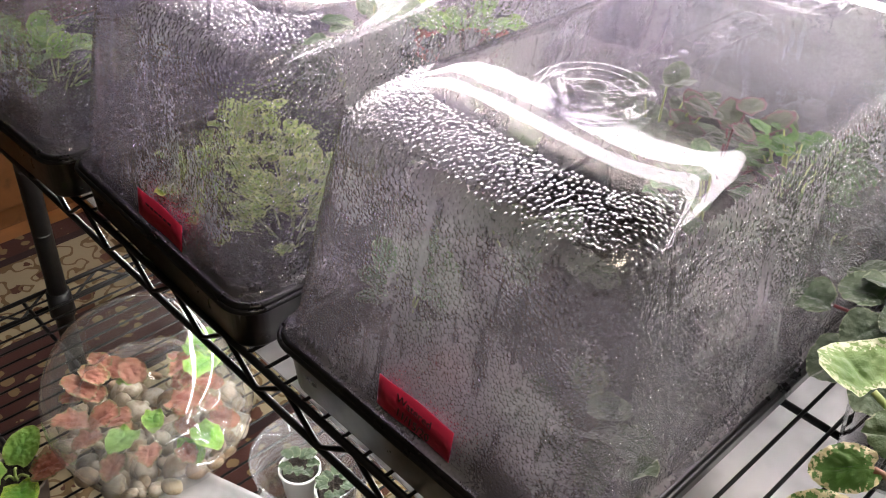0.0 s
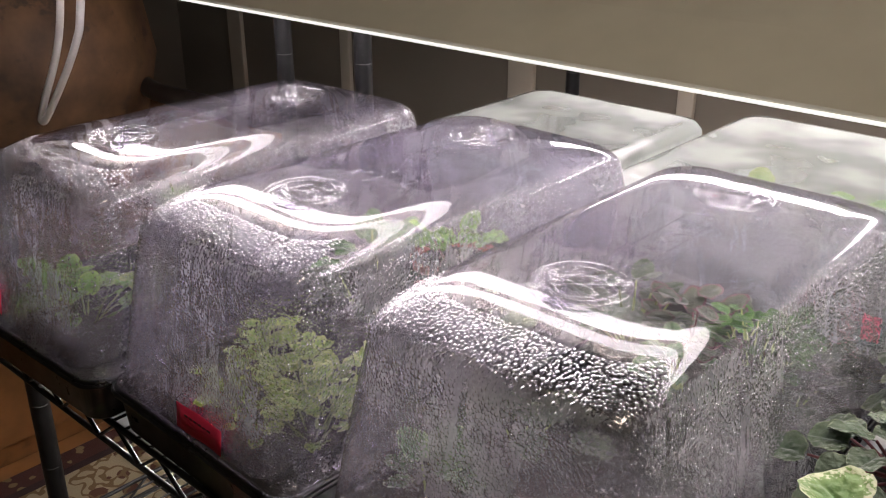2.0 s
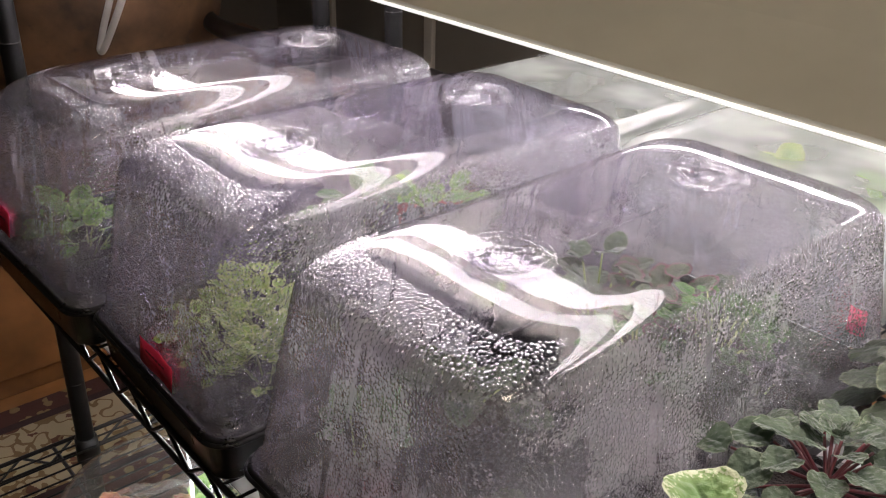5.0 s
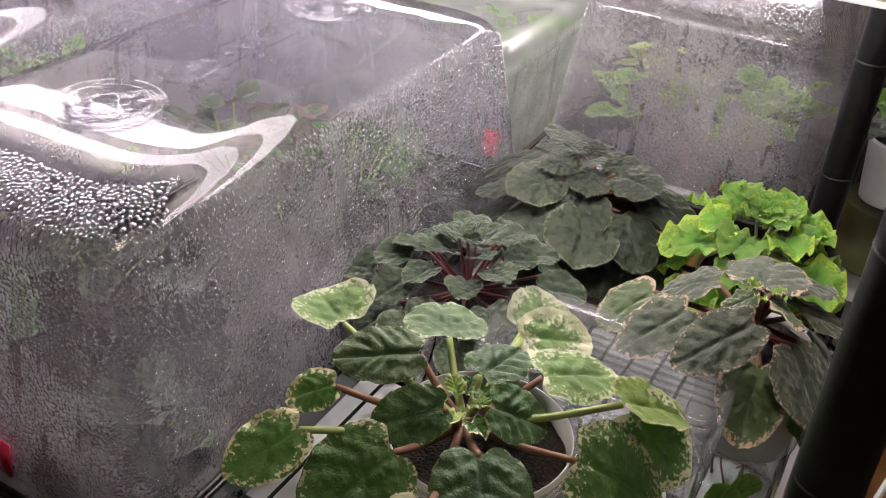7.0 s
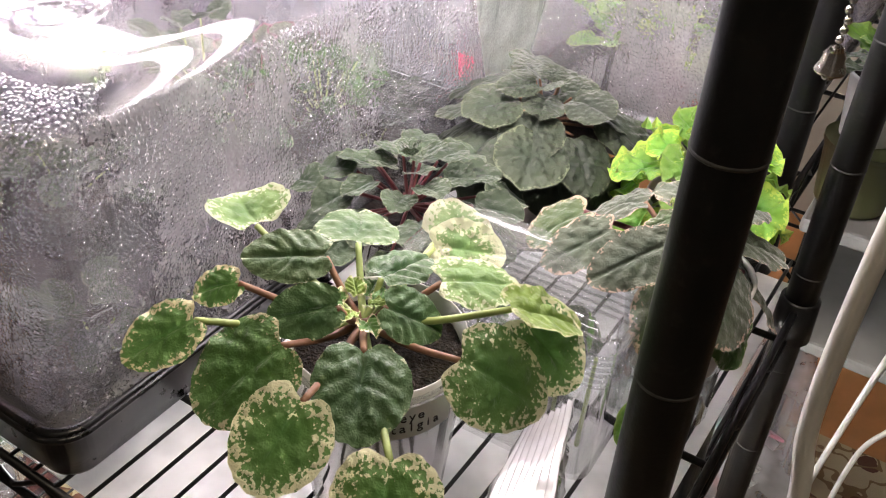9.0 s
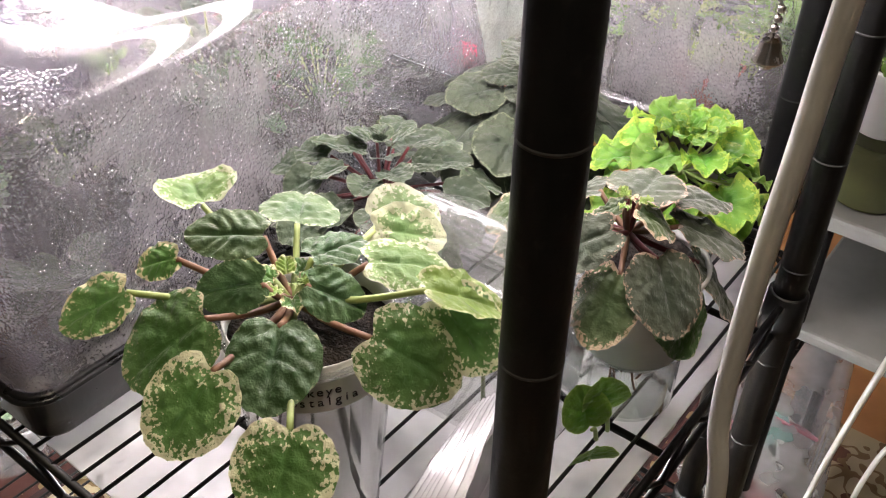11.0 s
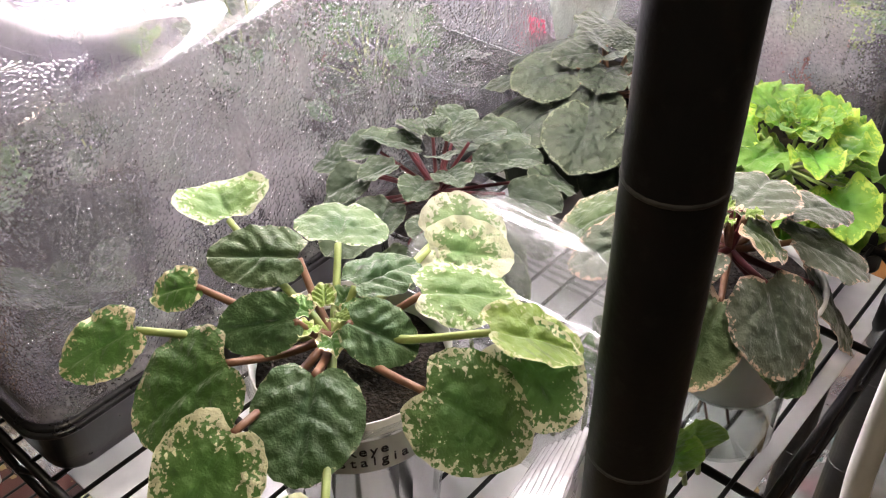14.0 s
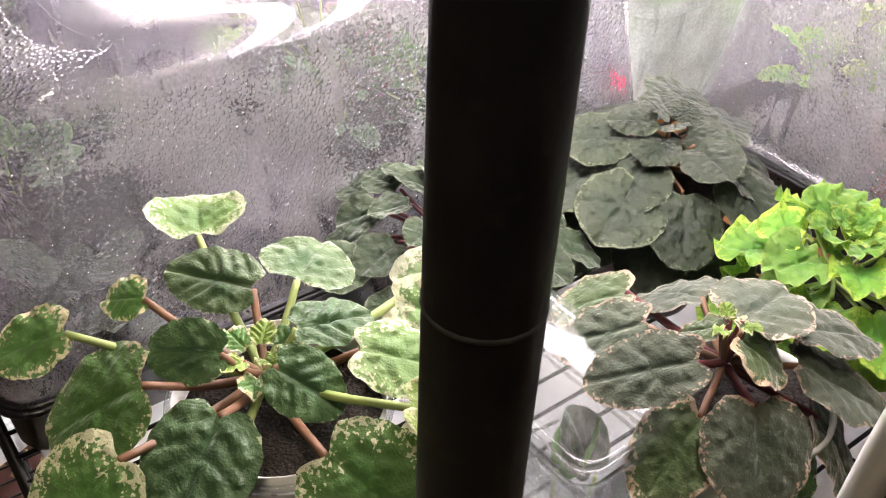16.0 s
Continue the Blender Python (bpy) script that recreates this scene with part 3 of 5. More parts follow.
def droplets(parent, ob, count, seed, rmin=0.0007, rmax=0.0021, right_gain=1.0):
    """Condensation beads on the walls and shoulder of a dome, one mesh."""
    rng = np.random.default_rng(seed)
    me = ob.data
    me.calc_loop_triangles()
    tris = []
    for t in me.loop_triangles:
        n = t.normal
        if n.z > (0.982 if n.y < -0.06 else 0.6) or n.z < -0.3:
            continue
        p = [me.vertices[i].co for i in t.vertices]
        if max(q.z for q in p) < 0.008:
            continue
        gain = 1.0 if n.y < -0.06 else right_gain if n.x > 0.3 else 0.12
        tris.append((p[0], p[1], p[2], n, t.area * gain * (1.35 if 0.15 < n.z else 1.0)))
    areas = np.array([t[4] for t in tris])
    pick = rng.choice(len(tris), size=count * 3, p=areas / areas.sum())
    cells, made = {}, []
    for i in pick:
        a, b, c, n, _ = tris[i]
        u, v = rng.random(2)
        if u + v > 1:
            u, v = 1 - u, 1 - v
        p = a + (b - a) * u + (c - a) * v
        s = noise.noise(Vector((p.x * 90, p.y * 90, p.z * 5 + seed)))
        if s > 0.42 and n.z < 0.4:
            continue
        hgt = min(1.0, max(0.0, p.z / 0.187))
        r = rmin + (rmax - rmin) * rng.random() ** 1.6 * (0.5 + 0.5 * hgt ** 2)
        if hgt > 0.72:
            r = 0.001 + 0.0013 * rng.random() ** 1.3 * min(1.0, (hgt - 0.62) * 3.5)
        if n.z > 0.9:
            r *= 0.75
        key = (int(p.x / 0.003), int(p.y / 0.003), int(p.z / 0.003))
        ok = True
        for dx in (-1, 0, 1):
            for dy in (-1, 0, 1):
                for dz in (-1, 0, 1):
                    for q, rq in cells.get((key[0] + dx, key[1] + dy, key[2] + dz), ()):
                        if (q - p).length_squared < (0.98 * (r + rq)) ** 2:
                            ok = False
        if not ok:
            continue
        cells.setdefault(key, []).append((p, r))
        made.append((p, n, r))
        if len(made) >= count:
            break
    vs, fs = [], []
    for k, (p, n, r) in enumerate(made):
        n = Vector(n)
        sx = n.cross(Vector((0, 0, 1)))
        sx = sx.normalized() if sx.length > 0.01 else Vector((1, 0, 0))
        sy = n.cross(sx)
        e = 1.0 + 0.25 * rng.random()
        B = np.array((sx * r, sy * (-r * e), n * (r * (0.5 if n.z > 0.22 else 1.0))))
        vs.append(DROP_V @ B + np.array(p + n * 0.0004))
        fs.append(DROP_F + 13 * k)
    vs, fs = np.concatenate(vs), np.concatenate(fs)
    me = bpy.data.meshes.new("condensation")
    me.from_pydata(vs.tolist(), [], fs.tolist())
    me.shade_smooth()
    me.materials.append(M_WATER)
    me.materials.append(M_WATER_FILM)
    soft = np.repeat(np.array([1 if n.z > 0.22 else 0 for _, n, _ in made], dtype=np.int32), len(DROP_F))
    me.polygons.foreach_set("material_index", soft)
    d = new("condensation", me)
    d.parent = parent
    return tagged(d, "fine clear water droplets", kind="stuff")


def vent(parent, y, z, yaw):
    v = lathe([(0.0385, z), (0.0385, z + 0.003), (0.037, z + 0.0042), (0.0355, z + 0.003), (0.035, z + 0.0015), (0.031, z + 0.0012), (0.0305, z + 0.0035), (0.0285, z + 0.0042), (0.0265, z + 0.0035), (0.026, z + 0.0012),
               (0.011, z + 0.001), (0.0105, z + 0.006), (0.0085, z + 0.0068), (0.007, z + 0.006), (0.006, z + 0.003), (0, z + 0.003)], 40, cy=y)
    ob = part("vent", v, M_VENT, parent, "round clear twist vent")
    bm = bmesh.new()
    for s in (0, 180):
        m = pose(0, y, z, 0, 0, yaw + s)
        for a, b, w in ((0.012, 0.026, 0.005),):
            r = bmesh.ops.create_cube(bm, size=1.0)
            for q in r["verts"]:
                q.co = m @ Vector(((a + b) / 2 + q.co.x * (b - a), q.co.y * w * 2, 0.004 + q.co.z * 0.005))
            bmesh.ops.bevel(bm, geom=list({e for q in r["verts"] for e in q.link_edges}), offset=0.0018, segments=2, affect="EDGES")
    part("grip", bm, M_VENT, ob)
    return ob


M_VENT = clear_plastic("vent_plastic", (0.95, 0.945, 0.97), 0.045, streaks=False, top_z=9, gloss=0.03, ior=1.42)


def dome(cx, cy, yaw, label, mat, drops, seed, right_gain=1.0, z=0.048, vents=True, height=0.187):
    d = thing("humidity_dome", label, "dome", pose(cx, cy, z, 0, 0, yaw), group="humidity domes")
    shell = part("shell", loft(dome_rings(height=height)), mat, d)
    if vents:
        for y, a in ((-0.1215, 40 + seed * 31), (0.1215, 10 + seed * 47)):
            vent(d, y, height + 0.0006, a)
        # raised outline and plain bars of the maker's mark
        zt = height + 0.0012
        cap = [(0.034 + 0.014 * math.cos(a), 0.055 * s + 0.0 + s * 0.014 * abs(math.sin(a)), zt) for s, a0 in ((1, 0), (-1, 180)) for a in [radians(a0 + 180 * k / 10) for k in range(11)]]
        cap = [(x - 0.034, y, zz) for x, y, zz in cap]
        part("raised_outline", tube_pts(bmesh.new(), cap, 0.0007, 6, closed=True), M_VENT, d)
        bm = bmesh.new()
        for k in range(6):
            y = -0.047 + k * 0.0185
            for j in range(3 if k == 0 else 2):
                box_bm(-0.005, 0.005, y + j * 0.004, y + j * 0.004 + 0.0022, zt - 0.0006, zt + 0.0008, 0.0004, 1, bm)
        tagged(part("raised_mark", bm, M_VENT, d), kind="stuff")
    if drops:
        droplets(d, shell, drops, seed, right_gain=right_gain)
    return d


TRAYS = ((0.006, 0.594, 0.3, M_DOME, 30000, 1.0), (-0.286, 0.588, -1.2, M_DOME2, 17000, 0.45), (-0.576, 0.570, 1.6, M_DOME2, 14000, 0.4))
for k, (cx, cy, yaw, mat, n, side) in enumerate(TRAYS):
    tray(cx, cy, yaw, "black plastic propagation tray under a misted dome")
    dome(cx, cy, yaw, "clear lavender-tinted humidity dome, beaded with condensation", mat, n, k + 1, side)
tray(0.247, 1.195, 0, "black plastic tray on the rear shelf")
dome(0.247, 1.195, 0, "clear humidity dome with running condensation on the rear shelf", M_DOME, 9000, 7, 0.2, vents=False)


def frosted_box(cx, cy, hx, hy, h, label):
    b = thing("storage_box", label, "box", pose(cx, cy, 0), group="misted boxes")
    rings = [rr_ring(hx - 0.012, hy - 0.012, 0.025, 0.001), rr_ring(hx - 0.01, hy - 0.01, 0.03, 0.006), rr_ring(hx - 0.003, hy - 0.003, 0.03, h - 0.03)]
    part("body", loft(rings, cap=False), M_FROST, b)
    lid = [rr_ring(hx, hy, 0.03, h - 0.032), rr_ring(hx + 0.003, hy + 0.003, 0.03, h - 0.03), rr_ring(hx + 0.002, hy + 0.002, 0.03, h - 0.012), rr_ring(hx - 0.006, hy - 0.006, 0.03, h - 0.002), rr_ring(hx - 0.02, hy - 0.02, 0.03, h), rr_ring(hx - 0.03, hy - 0.03, 0.03, h - 0.003)]
    part("lid", loft(lid), M_FROST, b, "cloudy flat lid with soft rim")
    return b


frosted_box(-0.435, 1.07, 0.155, 0.155, 0.152, "frosted translucent plastic box with a pale lid")
frosted_box(-0.09, 1.11, 0.165, 0.20, 0.152, "frosted translucent plastic box, misted inside")


# ---------------------------------------------------------------- leaves and pots
M_VARIEG = leaf_mat("cream_edged_leaf", (0.085, 0.2, 0.045), (0.13, 0.26, 0.075), (0.7, 0.65, 0.42), 0.93, 0.4, rough=0.4, lift=0.2, sheen=0.35)
M_VARIEG_PALE = leaf_mat("pale_flecked_leaf", (0.13, 0.24, 0.07), (0.2, 0.32, 0.1), (0.55, 0.6, 0.38), 0.84, 0.4, rough=0.45, lift=0.25)
M_DARKLEAF = leaf_mat("dark_quilted_leaf", (0.05, 0.115, 0.04), (0.085, 0.165, 0.062), (0.4, 0.46, 0.26), 0.98, 0.12, rough=0.36, lift=0.12, sheen=0.4)
M_ROSY = leaf_mat("grey_green_rose_edged_leaf", (0.062, 0.084, 0.052), (0.096, 0.114, 0.075), (0.46, 0.33, 0.25), 0.95, 0.2, rough=0.6, lift=0.12, sheen=0.4)
M_GREY = leaf_mat("grey_green_leaf", (0.034, 0.058, 0.028), (0.056, 0.082, 0.042), (0.15, 0.18, 0.11), 0.95, 0.06, rough=0.55, lift=0.18, sheen=0.4)
M_BRONZE = leaf_mat("bronze_green_leaf", (0.024, 0.036, 0.02), (0.042, 0.055, 0.03), (0.11, 0.13, 0.075), 0.95, 0.06, rough=0.48, lift=0.12, sheen=0.1)
M_LIME = leaf_mat("lime_ruffled_leaf", (0.12, 0.32, 0.045), (0.22, 0.42, 0.055), (0.4, 0.54, 0.08), 0.85, 0.3, rough=0.4, lift=0.35)
M_SPROUT = leaf_mat("fresh_green_leaf", (0.12, 0.3, 0.04), (0.22, 0.4, 0.07), (0.3, 0.45, 0.1), 0.9, 0.1, rough=0.45, lift=0.3)
M_MOSS = leaf_mat("yellow_green_leaf", (0.22, 0.36, 0.06), (0.34, 0.46, 0.1), (0.42, 0.5, 0.16), 0.85, 0.2, rough=0.5, lift=0.3)
M_PURPLE = leaf_mat("dark_purple_leaf", (0.045, 0.06, 0.035), (0.07, 0.09, 0.045), (0.12, 0.05, 0.06), 0.85, 0.15, rough=0.5, lift=0.15)
M_FLECKED = leaf_mat("cream_flecked_leaf", (0.085, 0.2, 0.045), (0.13, 0.25, 0.07), (0.74, 0.74, 0.5), 0.82, 0.5, rough=0.4, lift=0.2, sheen=0.35)
M_CREAM = leaf_mat("creamy_pale_leaf", (0.2, 0.34, 0.13), (0.32, 0.44, 0.2), (0.66, 0.68, 0.48), 0.62, 0.4, rough=0.45, lift=0.3)
M_DARKPALE = leaf_mat("half_pale_quilted_leaf", (0.06, 0.125, 0.045), (0.13, 0.2, 0.09), (0.45, 0.5, 0.32), 0.97, 0.16, rough=0.42, lift=0.15, sheen=0.35)
M_SPROUTY = leaf_mat("young_yellow_green_leaf", (0.2, 0.32, 0.06), (0.26, 0.38, 0.08), (0.55, 0.58, 0.3), 0.86, 0.3, rough=0.42, lift=0.25)
M_ROSYGREEN = leaf_mat("green_rose_edged_leaf", (0.07, 0.115, 0.04), (0.1, 0.14, 0.06), (0.5, 0.38, 0.26), 0.9, 0.24, rough=0.55, lift=0.16, sheen=0.35)
M_SPROUTDARK = leaf_mat("mid_green_seedling_leaf", (0.045, 0.13, 0.025), (0.075, 0.18, 0.035), (0.13, 0.24, 0.06), 0.92, 0.1, rough=0.42, lift=0.25)
M_MAROON = leaf_mat("maroon_leaf", (0.12, 0.03, 0.03), (0.17, 0.05, 0.045), (0.45, 0.28, 0.25), 0.93, 0.05, rough=0.45, lift=0.2)
M_STEM = plain("green_stalk", (0.3, 0.38, 0.12), 0.5, 0, 0.2, 60)
M_REDSTEM = plain("reddish_brown_stalk", (0.2, 0.1, 0.055), 0.5, 0, 0.3, 60)
M_WINE = plain("wine_red_stalk", (0.14, 0.025, 0.03), 0.45, 0, 0.3, 60)
M_SUCC = plain("grey_pink_succulent", (0.2, 0.19, 0.17), 0.55, 0, 0.2, 60)
M_POT = plain("cloudy_white_pot", (0.66, 0.66, 0.64), 0.45, 0, 0.08, 40)
M_STONEPOT = plain("grey_plastic_pot", (0.2, 0.17, 0.15), 0.55, 0, 0.15, 30)
M_REDPOT = plain("terracotta_pot", (0.36, 0.09, 0.06), 0.7, 0, 0.2, 30)


def leaf_mesh(name, length, width, mat, cup=0.25, quilt=0.0012, rings=7, segs=42, teeth=14, curl=0.12, ruffle=0.0, notch=0.12, seed=0):
    """A heart-shaped blade: base at the origin, tip along +x, face up +z."""
    rng = random.Random(seed)
    ph = rng.random() * 6.28
    cx = length * 0.48
    verts, faces, uvs = [(cx, 0.0)], [], [(0.0, 0.5)]
    for i in range(1, rings + 1):
        r = i / rings
        for k in range(segs):
            a = 2 * math.pi * k / segs
            c, s = math.cos(a), math.sin(a)
            # outline: broad oval, blunt tip, shallow notch at the stalk
            ox = cx + (length * 0.52 if c > 0 else length * 0.5) * c * (1 + 0.05 * abs(c))
            oy = width * 0.5 * s * (1.0 - 0.05 * c) * (1.0 + 0.06 * s * s)
            dn = math.exp(-((abs(a - math.pi)) / 0.3) ** 2)
            ox += notch * length * dn
            t = 1 + (0.013 * math.sin(teeth * a + ph) + 0.012 * math.sin(3 * a + ph) + 0.006 * math.sin(7 * a + 2 * ph)) * r ** 3
            verts.append((cx + (ox - cx) * r * t, oy * r * t))
            uvs.append((r, (ox / length)))
    v3 = []
    for (x, y), (r, _) in zip(verts, uvs):
        u = x / length
        w = y / (width * 0.5)
        z = cup * width * 0.22 * (w * w) - curl * length * (u ** 2) * 0.9
        # veins: a midrib and slanting side veins, pressed in between raised pillows
        q = (u * 4.6 - abs(w) * 1.5) + 0.7 * noise.noise(Vector((x * 45, y * 45, seed)))
        z += quilt * (abs(math.sin(math.pi * q)) - 0.5) * min(1.0, abs(w) * 2.5) * (1 - 0.6 * r ** 4)
        z -= quilt * 1.3 * math.exp(-(w / 0.09) ** 2)
        z += 0.0016 * noise.noise(Vector((x * 60, y * 60, seed * 3.1)))
        if r > 0.5:
            z += (ruffle * math.sin(math.atan2(y, x - cx) * 6 + ph) + ruffle * 0.6 * math.sin(math.atan2(y, x - cx) * 11 + ph)) * ((r - 0.5) * 2) ** 1.5
        v3.append((x, y, z))
    for k in range(segs):
        faces.append((0, 1 + k, 1 + (k + 1) % segs))
    for i in range(rings - 1):
        o = 1 + i * segs
        for k in range(segs):
            q = (k + 1) % segs
            faces.append((o + k, o + segs + k, o + segs + q, o + q))
    me = bpy.data.meshes.new(name)
    me.from_pydata(v3, [], faces)
    uvl = me.uv_layers.new(name="UVMap")
    for loop in me.loops:
        uvl.data[loop.index].uv = uvs[loop.vertex_index]
    me.shade_smooth()
    me.materials.append(mat)
    return me


def place_leaf(parent, me, base, tip, up=(0, 0, 1), roll=0.0, scale=1.0):
    b, t = Vector(base), Vector(tip)
    x = (t - b).normalized()
    y = Vector(up).cross(x)
    y = y.normalized() if y.length > 1e-4 else Vector((0, 1, 0))
    z = x.cross(y)
    m = Matrix((x, y, z)).transposed().to_4x4()
    m.translation = b
    m = m @ Matrix.Rotation(radians(roll), 4, "X") @ Matrix.Diagonal((scale, scale, scale, 1))
    ob = new("leaf", me)
    ob.parent = parent
    ob.matrix_local = m
    return ob


def stalk(parent, a, b, mat, r=0.0018, sag=0.006):
    a, b = Vector(a), Vector(b)
    mid = (a + b) / 2 + Vector((0, 0, sag))
    return part("stalk", bar(smooth_path([a, mid, b], 5), r, 7, taper=lambda f: 1.15 - 0.3 * f), mat, parent)


def cup_pot(parent, x, y, r, h, z0, mat, taper=0.78, soil=0.9, lip=0.0018, smat=None):
    rb = r * taper
    prof = [(0, z0 + 0.0012), (rb - 0.001, z0 + 0.0012), (rb, z0 + 0.002), (r, z0 + h - 0.004), (r + lip, z0 + h - 0.003), (r + lip, z0 + h), (r - 0.0004, z0 + h), (r - 0.0012, z0 + h - 0.004)]
    part("pot", lathe(prof, 36, cx=x, cy=y), mat, parent)
    zs = z0 + h * soil
    rs = rb + (r - rb) * soil - 0.0015
    bm = bmesh.new()
    rings = [[bm.verts.new((x, y, zs + 0.002))]]
    rng = random.Random(int(x * 1000) + 7)
    for i in range(1, 9):
        rings.append([bm.verts.new((x + rs * i / 8 * math.cos(2 * math.pi * k / 28), y + rs * i / 8 * math.sin(2 * math.pi * k / 28), zs + (rng.random() - 0.5) * 0.003)) for k in range(28)])
    rings.append([bm.verts.new((x + (rb - 0.002) * math.cos(2 * math.pi * k / 28), y + (rb - 0.002) * math.sin(2 * math.pi * k / 28), z0 + 0.003)) for k in range(28)])
    for k in range(28):
        bm.faces.new((rings[0][0], rings[1][k], rings[1][(k + 1) % 28]))
    for p, q in zip(rings[1:], rings[2:]):
        for k in range(28):
            bm.faces.new((p[k], q[k], q[(k + 1) % 28], p[(k + 1) % 28]))
    part("soil", bm, smat or M_SOIL, parent)


def words(name, body, size, m, mat, parent, depth=0.0003):
    cu = bpy.data.curves.new(name, "FONT")
    cu.body = body
    cu.size = size
    cu.extrude = depth
    cu.align_x = "CENTER"
    cu.materials.append(mat)
    ob = new(name, cu)
    ob.parent = parent
    ob.matrix_local = m
    return ob


# ---- the cream-edged violet, in the open at the shelf's end
violet_a = thing("african_violet", "african violet with cream-splashed green leaves in a cup", "plant")
CROWN_A = (0.303, 0.416, 0.162)
count_a = [0]


def four_point_leaf(th, mat, base, tip, left, right, width, cup, quilt, seed, curl=0.14, teeth=19, ruffle=0.0008):
    """A blade through its stalk end, its tip and, where given, its two sides."""
    b, t = Vector(base), Vector(tip)
    x = (t - b).normalized()
    up = Vector((0, 0, 1))
    if left and right:
        across = Vector(right) - Vector(left)
        across -= x * across.dot(x)
        width = max(across.length, 0.6 * (t - b).length)
        up = x.cross(across).normalized()
        if up.z < 0:
            up = -up
        up = (up + Vector((0, 0, 0.25))).normalized()
    length = (t - b).length * 1.04
    me = leaf_mesh("leaf", length, width, mat, cup, quilt, 12, 64, teeth, curl, ruffle, notch=0.15, seed=seed)
    return place_leaf(th, me, base, tip, up)


def leaf_a(base, tip, left=None, right=None, width=0.03, mat=None, stem=None, cup=-0.25, quilt=0.0012, curl=0.14):
    count_a[0] += 1
    four_point_leaf(violet_a, mat or M_VARIEG, base, tip, left, right, width, cup, quilt, count_a[0], curl)
    if stem:
        stalk(violet_a, CROWN_A, Vector(base).lerp(Vector(tip), 0.1) - Vector((0, 0, 0.002)), stem, 0.0021, -0.003)


leaf_a((0.253, 0.353, 0.186), (0.231, 0.320, 0.171), (0.233, 0.350, 0.196), (0.253, 0.336, 0.176), stem=M_STEM)
leaf_a((0.246, 0.389, 0.181), (0.224, 0.373, 0.173), (0.231, 0.397, 0.186), (0.233, 0.379, 0.169), stem=M_REDSTEM)
leaf_a((0.226, 0.423, 0.187), (0.198, 0.436, 0.193), (0.197, 0.406, 0.193), (0.219, 0.446, 0.192), stem=M_STEM, mat=M_VARIEG_PALE, cup=0.8)
leaf_a((0.271, 0.433, 0.182), (0.235, 0.404, 0.186), (0.244, 0.434, 0.192), (0.258, 0.410, 0.176), stem=M_REDSTEM, mat=M_DARKPALE, quilt=0.0024)
leaf_a((0.276, 0.447, 0.183), (0.258, 0.472, 0.187), (0.247, 0.447, 0.185), (0.280, 0.477, 0.179), stem=M_STEM, mat=M_DARKPALE)
leaf_a((0.303, 0.401, 0.185), (0.277, 0.374, 0.180), (0.286, 0.398, 0.197), (0.293, 0.383, 0.173), mat=M_DARKLEAF, quilt=0.0017, stem=M_REDSTEM)
leaf_a((0.316, 0.412, 0.185), (0.343, 0.430, 0.170), (0.327, 0.436, 0.188), (0.327, 0.408, 0.176), mat=M_DARKLEAF, quilt=0.0017, stem=M_REDSTEM)
leaf_a((0.301, 0.430, 0.182), (0.309, 0.465, 0.183), width=0.031, mat=M_DARKLEAF, quilt=0.0024, stem=M_STEM)
leaf_a((0.294, 0.370, 0.181), (0.270, 0.327, 0.154), (0.262, 0.359, 0.181), (0.311, 0.348, 0.163), stem=M_REDSTEM)
leaf_a((0.323, 0.348, 0.180), (0.326, 0.306, 0.155), (0.306, 0.316, 0.176), (0.343, 0.345, 0.168), stem=M_REDSTEM, mat=M_FLECKED)
leaf_a((0.325, 0.388, 0.182), (0.350, 0.350, 0.167), (0.316, 0.359, 0.176), (0.351, 0.389, 0.174), mat=M_DARKLEAF, quilt=0.0018, stem=M_REDSTEM, curl=0.2)
leaf_a((0.367, 0.352, 0.166), (0.387, 0.318, 0.140), (0.358, 0.323, 0.162), (0.398, 0.350, 0.158), stem=M_STEM, mat=M_FLECKED)
leaf_a((0.362, 0.407, 0.180), (0.406, 0.429, 0.153), (0.374, 0.446, 0.185), (0.380, 0.409, 0.152), stem=M_REDSTEM, mat=M_FLECKED)
leaf_a((0.372, 0.453, 0.181), (0.411, 0.455, 0.149), (0.402, 0.474, 0.172), (0.381, 0.436, 0.160), mat=M_FLECKED)
leaf_a((0.371, 0.440, 0.192), (0.400, 0.478, 0.174), (0.375, 0.478, 0.187), (0.397, 0.452, 0.186), stem=M_STEM, mat=M_SPROUTY, cup=0.3)
leaf_a((0.327, 0.444, 0.184), (0.357, 0.482, 0.178), (0.326, 0.484, 0.187), (0.348, 0.452, 0.182), stem=M_REDSTEM, mat=M_VARIEG_PALE)
leaf_a((0.297, 0.483, 0.171), (0.334, 0.508, 0.168), (0.299, 0.503, 0.188), (0.322, 0.490, 0.164), stem=M_STEM, mat=M_CREAM, cup=0.4)
leaf_a((0.297, 0.487, 0.171), (0.312, 0.530, 0.169), (0.277, 0.505, 0.187), (0.315, 0.505, 0.164), stem=M_STEM, mat=M_CREAM, cup=0.4)
# young leaves at the heart of the rosette
for k in range(7):
    a = k * 2.4
    r0, rise = 0.004 + 0.0008 * k, 0.177 - 0.0007 * k
    tip = (0.302 + (r0 + 0.011 + 0.0008 * k) * math.cos(a), 0.414 + (r0 + 0.011 + 0.0008 * k) * math.sin(a), rise + 0.006 - 0.0007 * k)
    leaf_a((0.302 + r0 * math.cos(a), 0.414 + r0 * math.sin(a), rise), tip, width=0.010 + 0.0008 * k, mat=M_SPROUTY if k < 3 else M_VARIEG, cup=0.4)

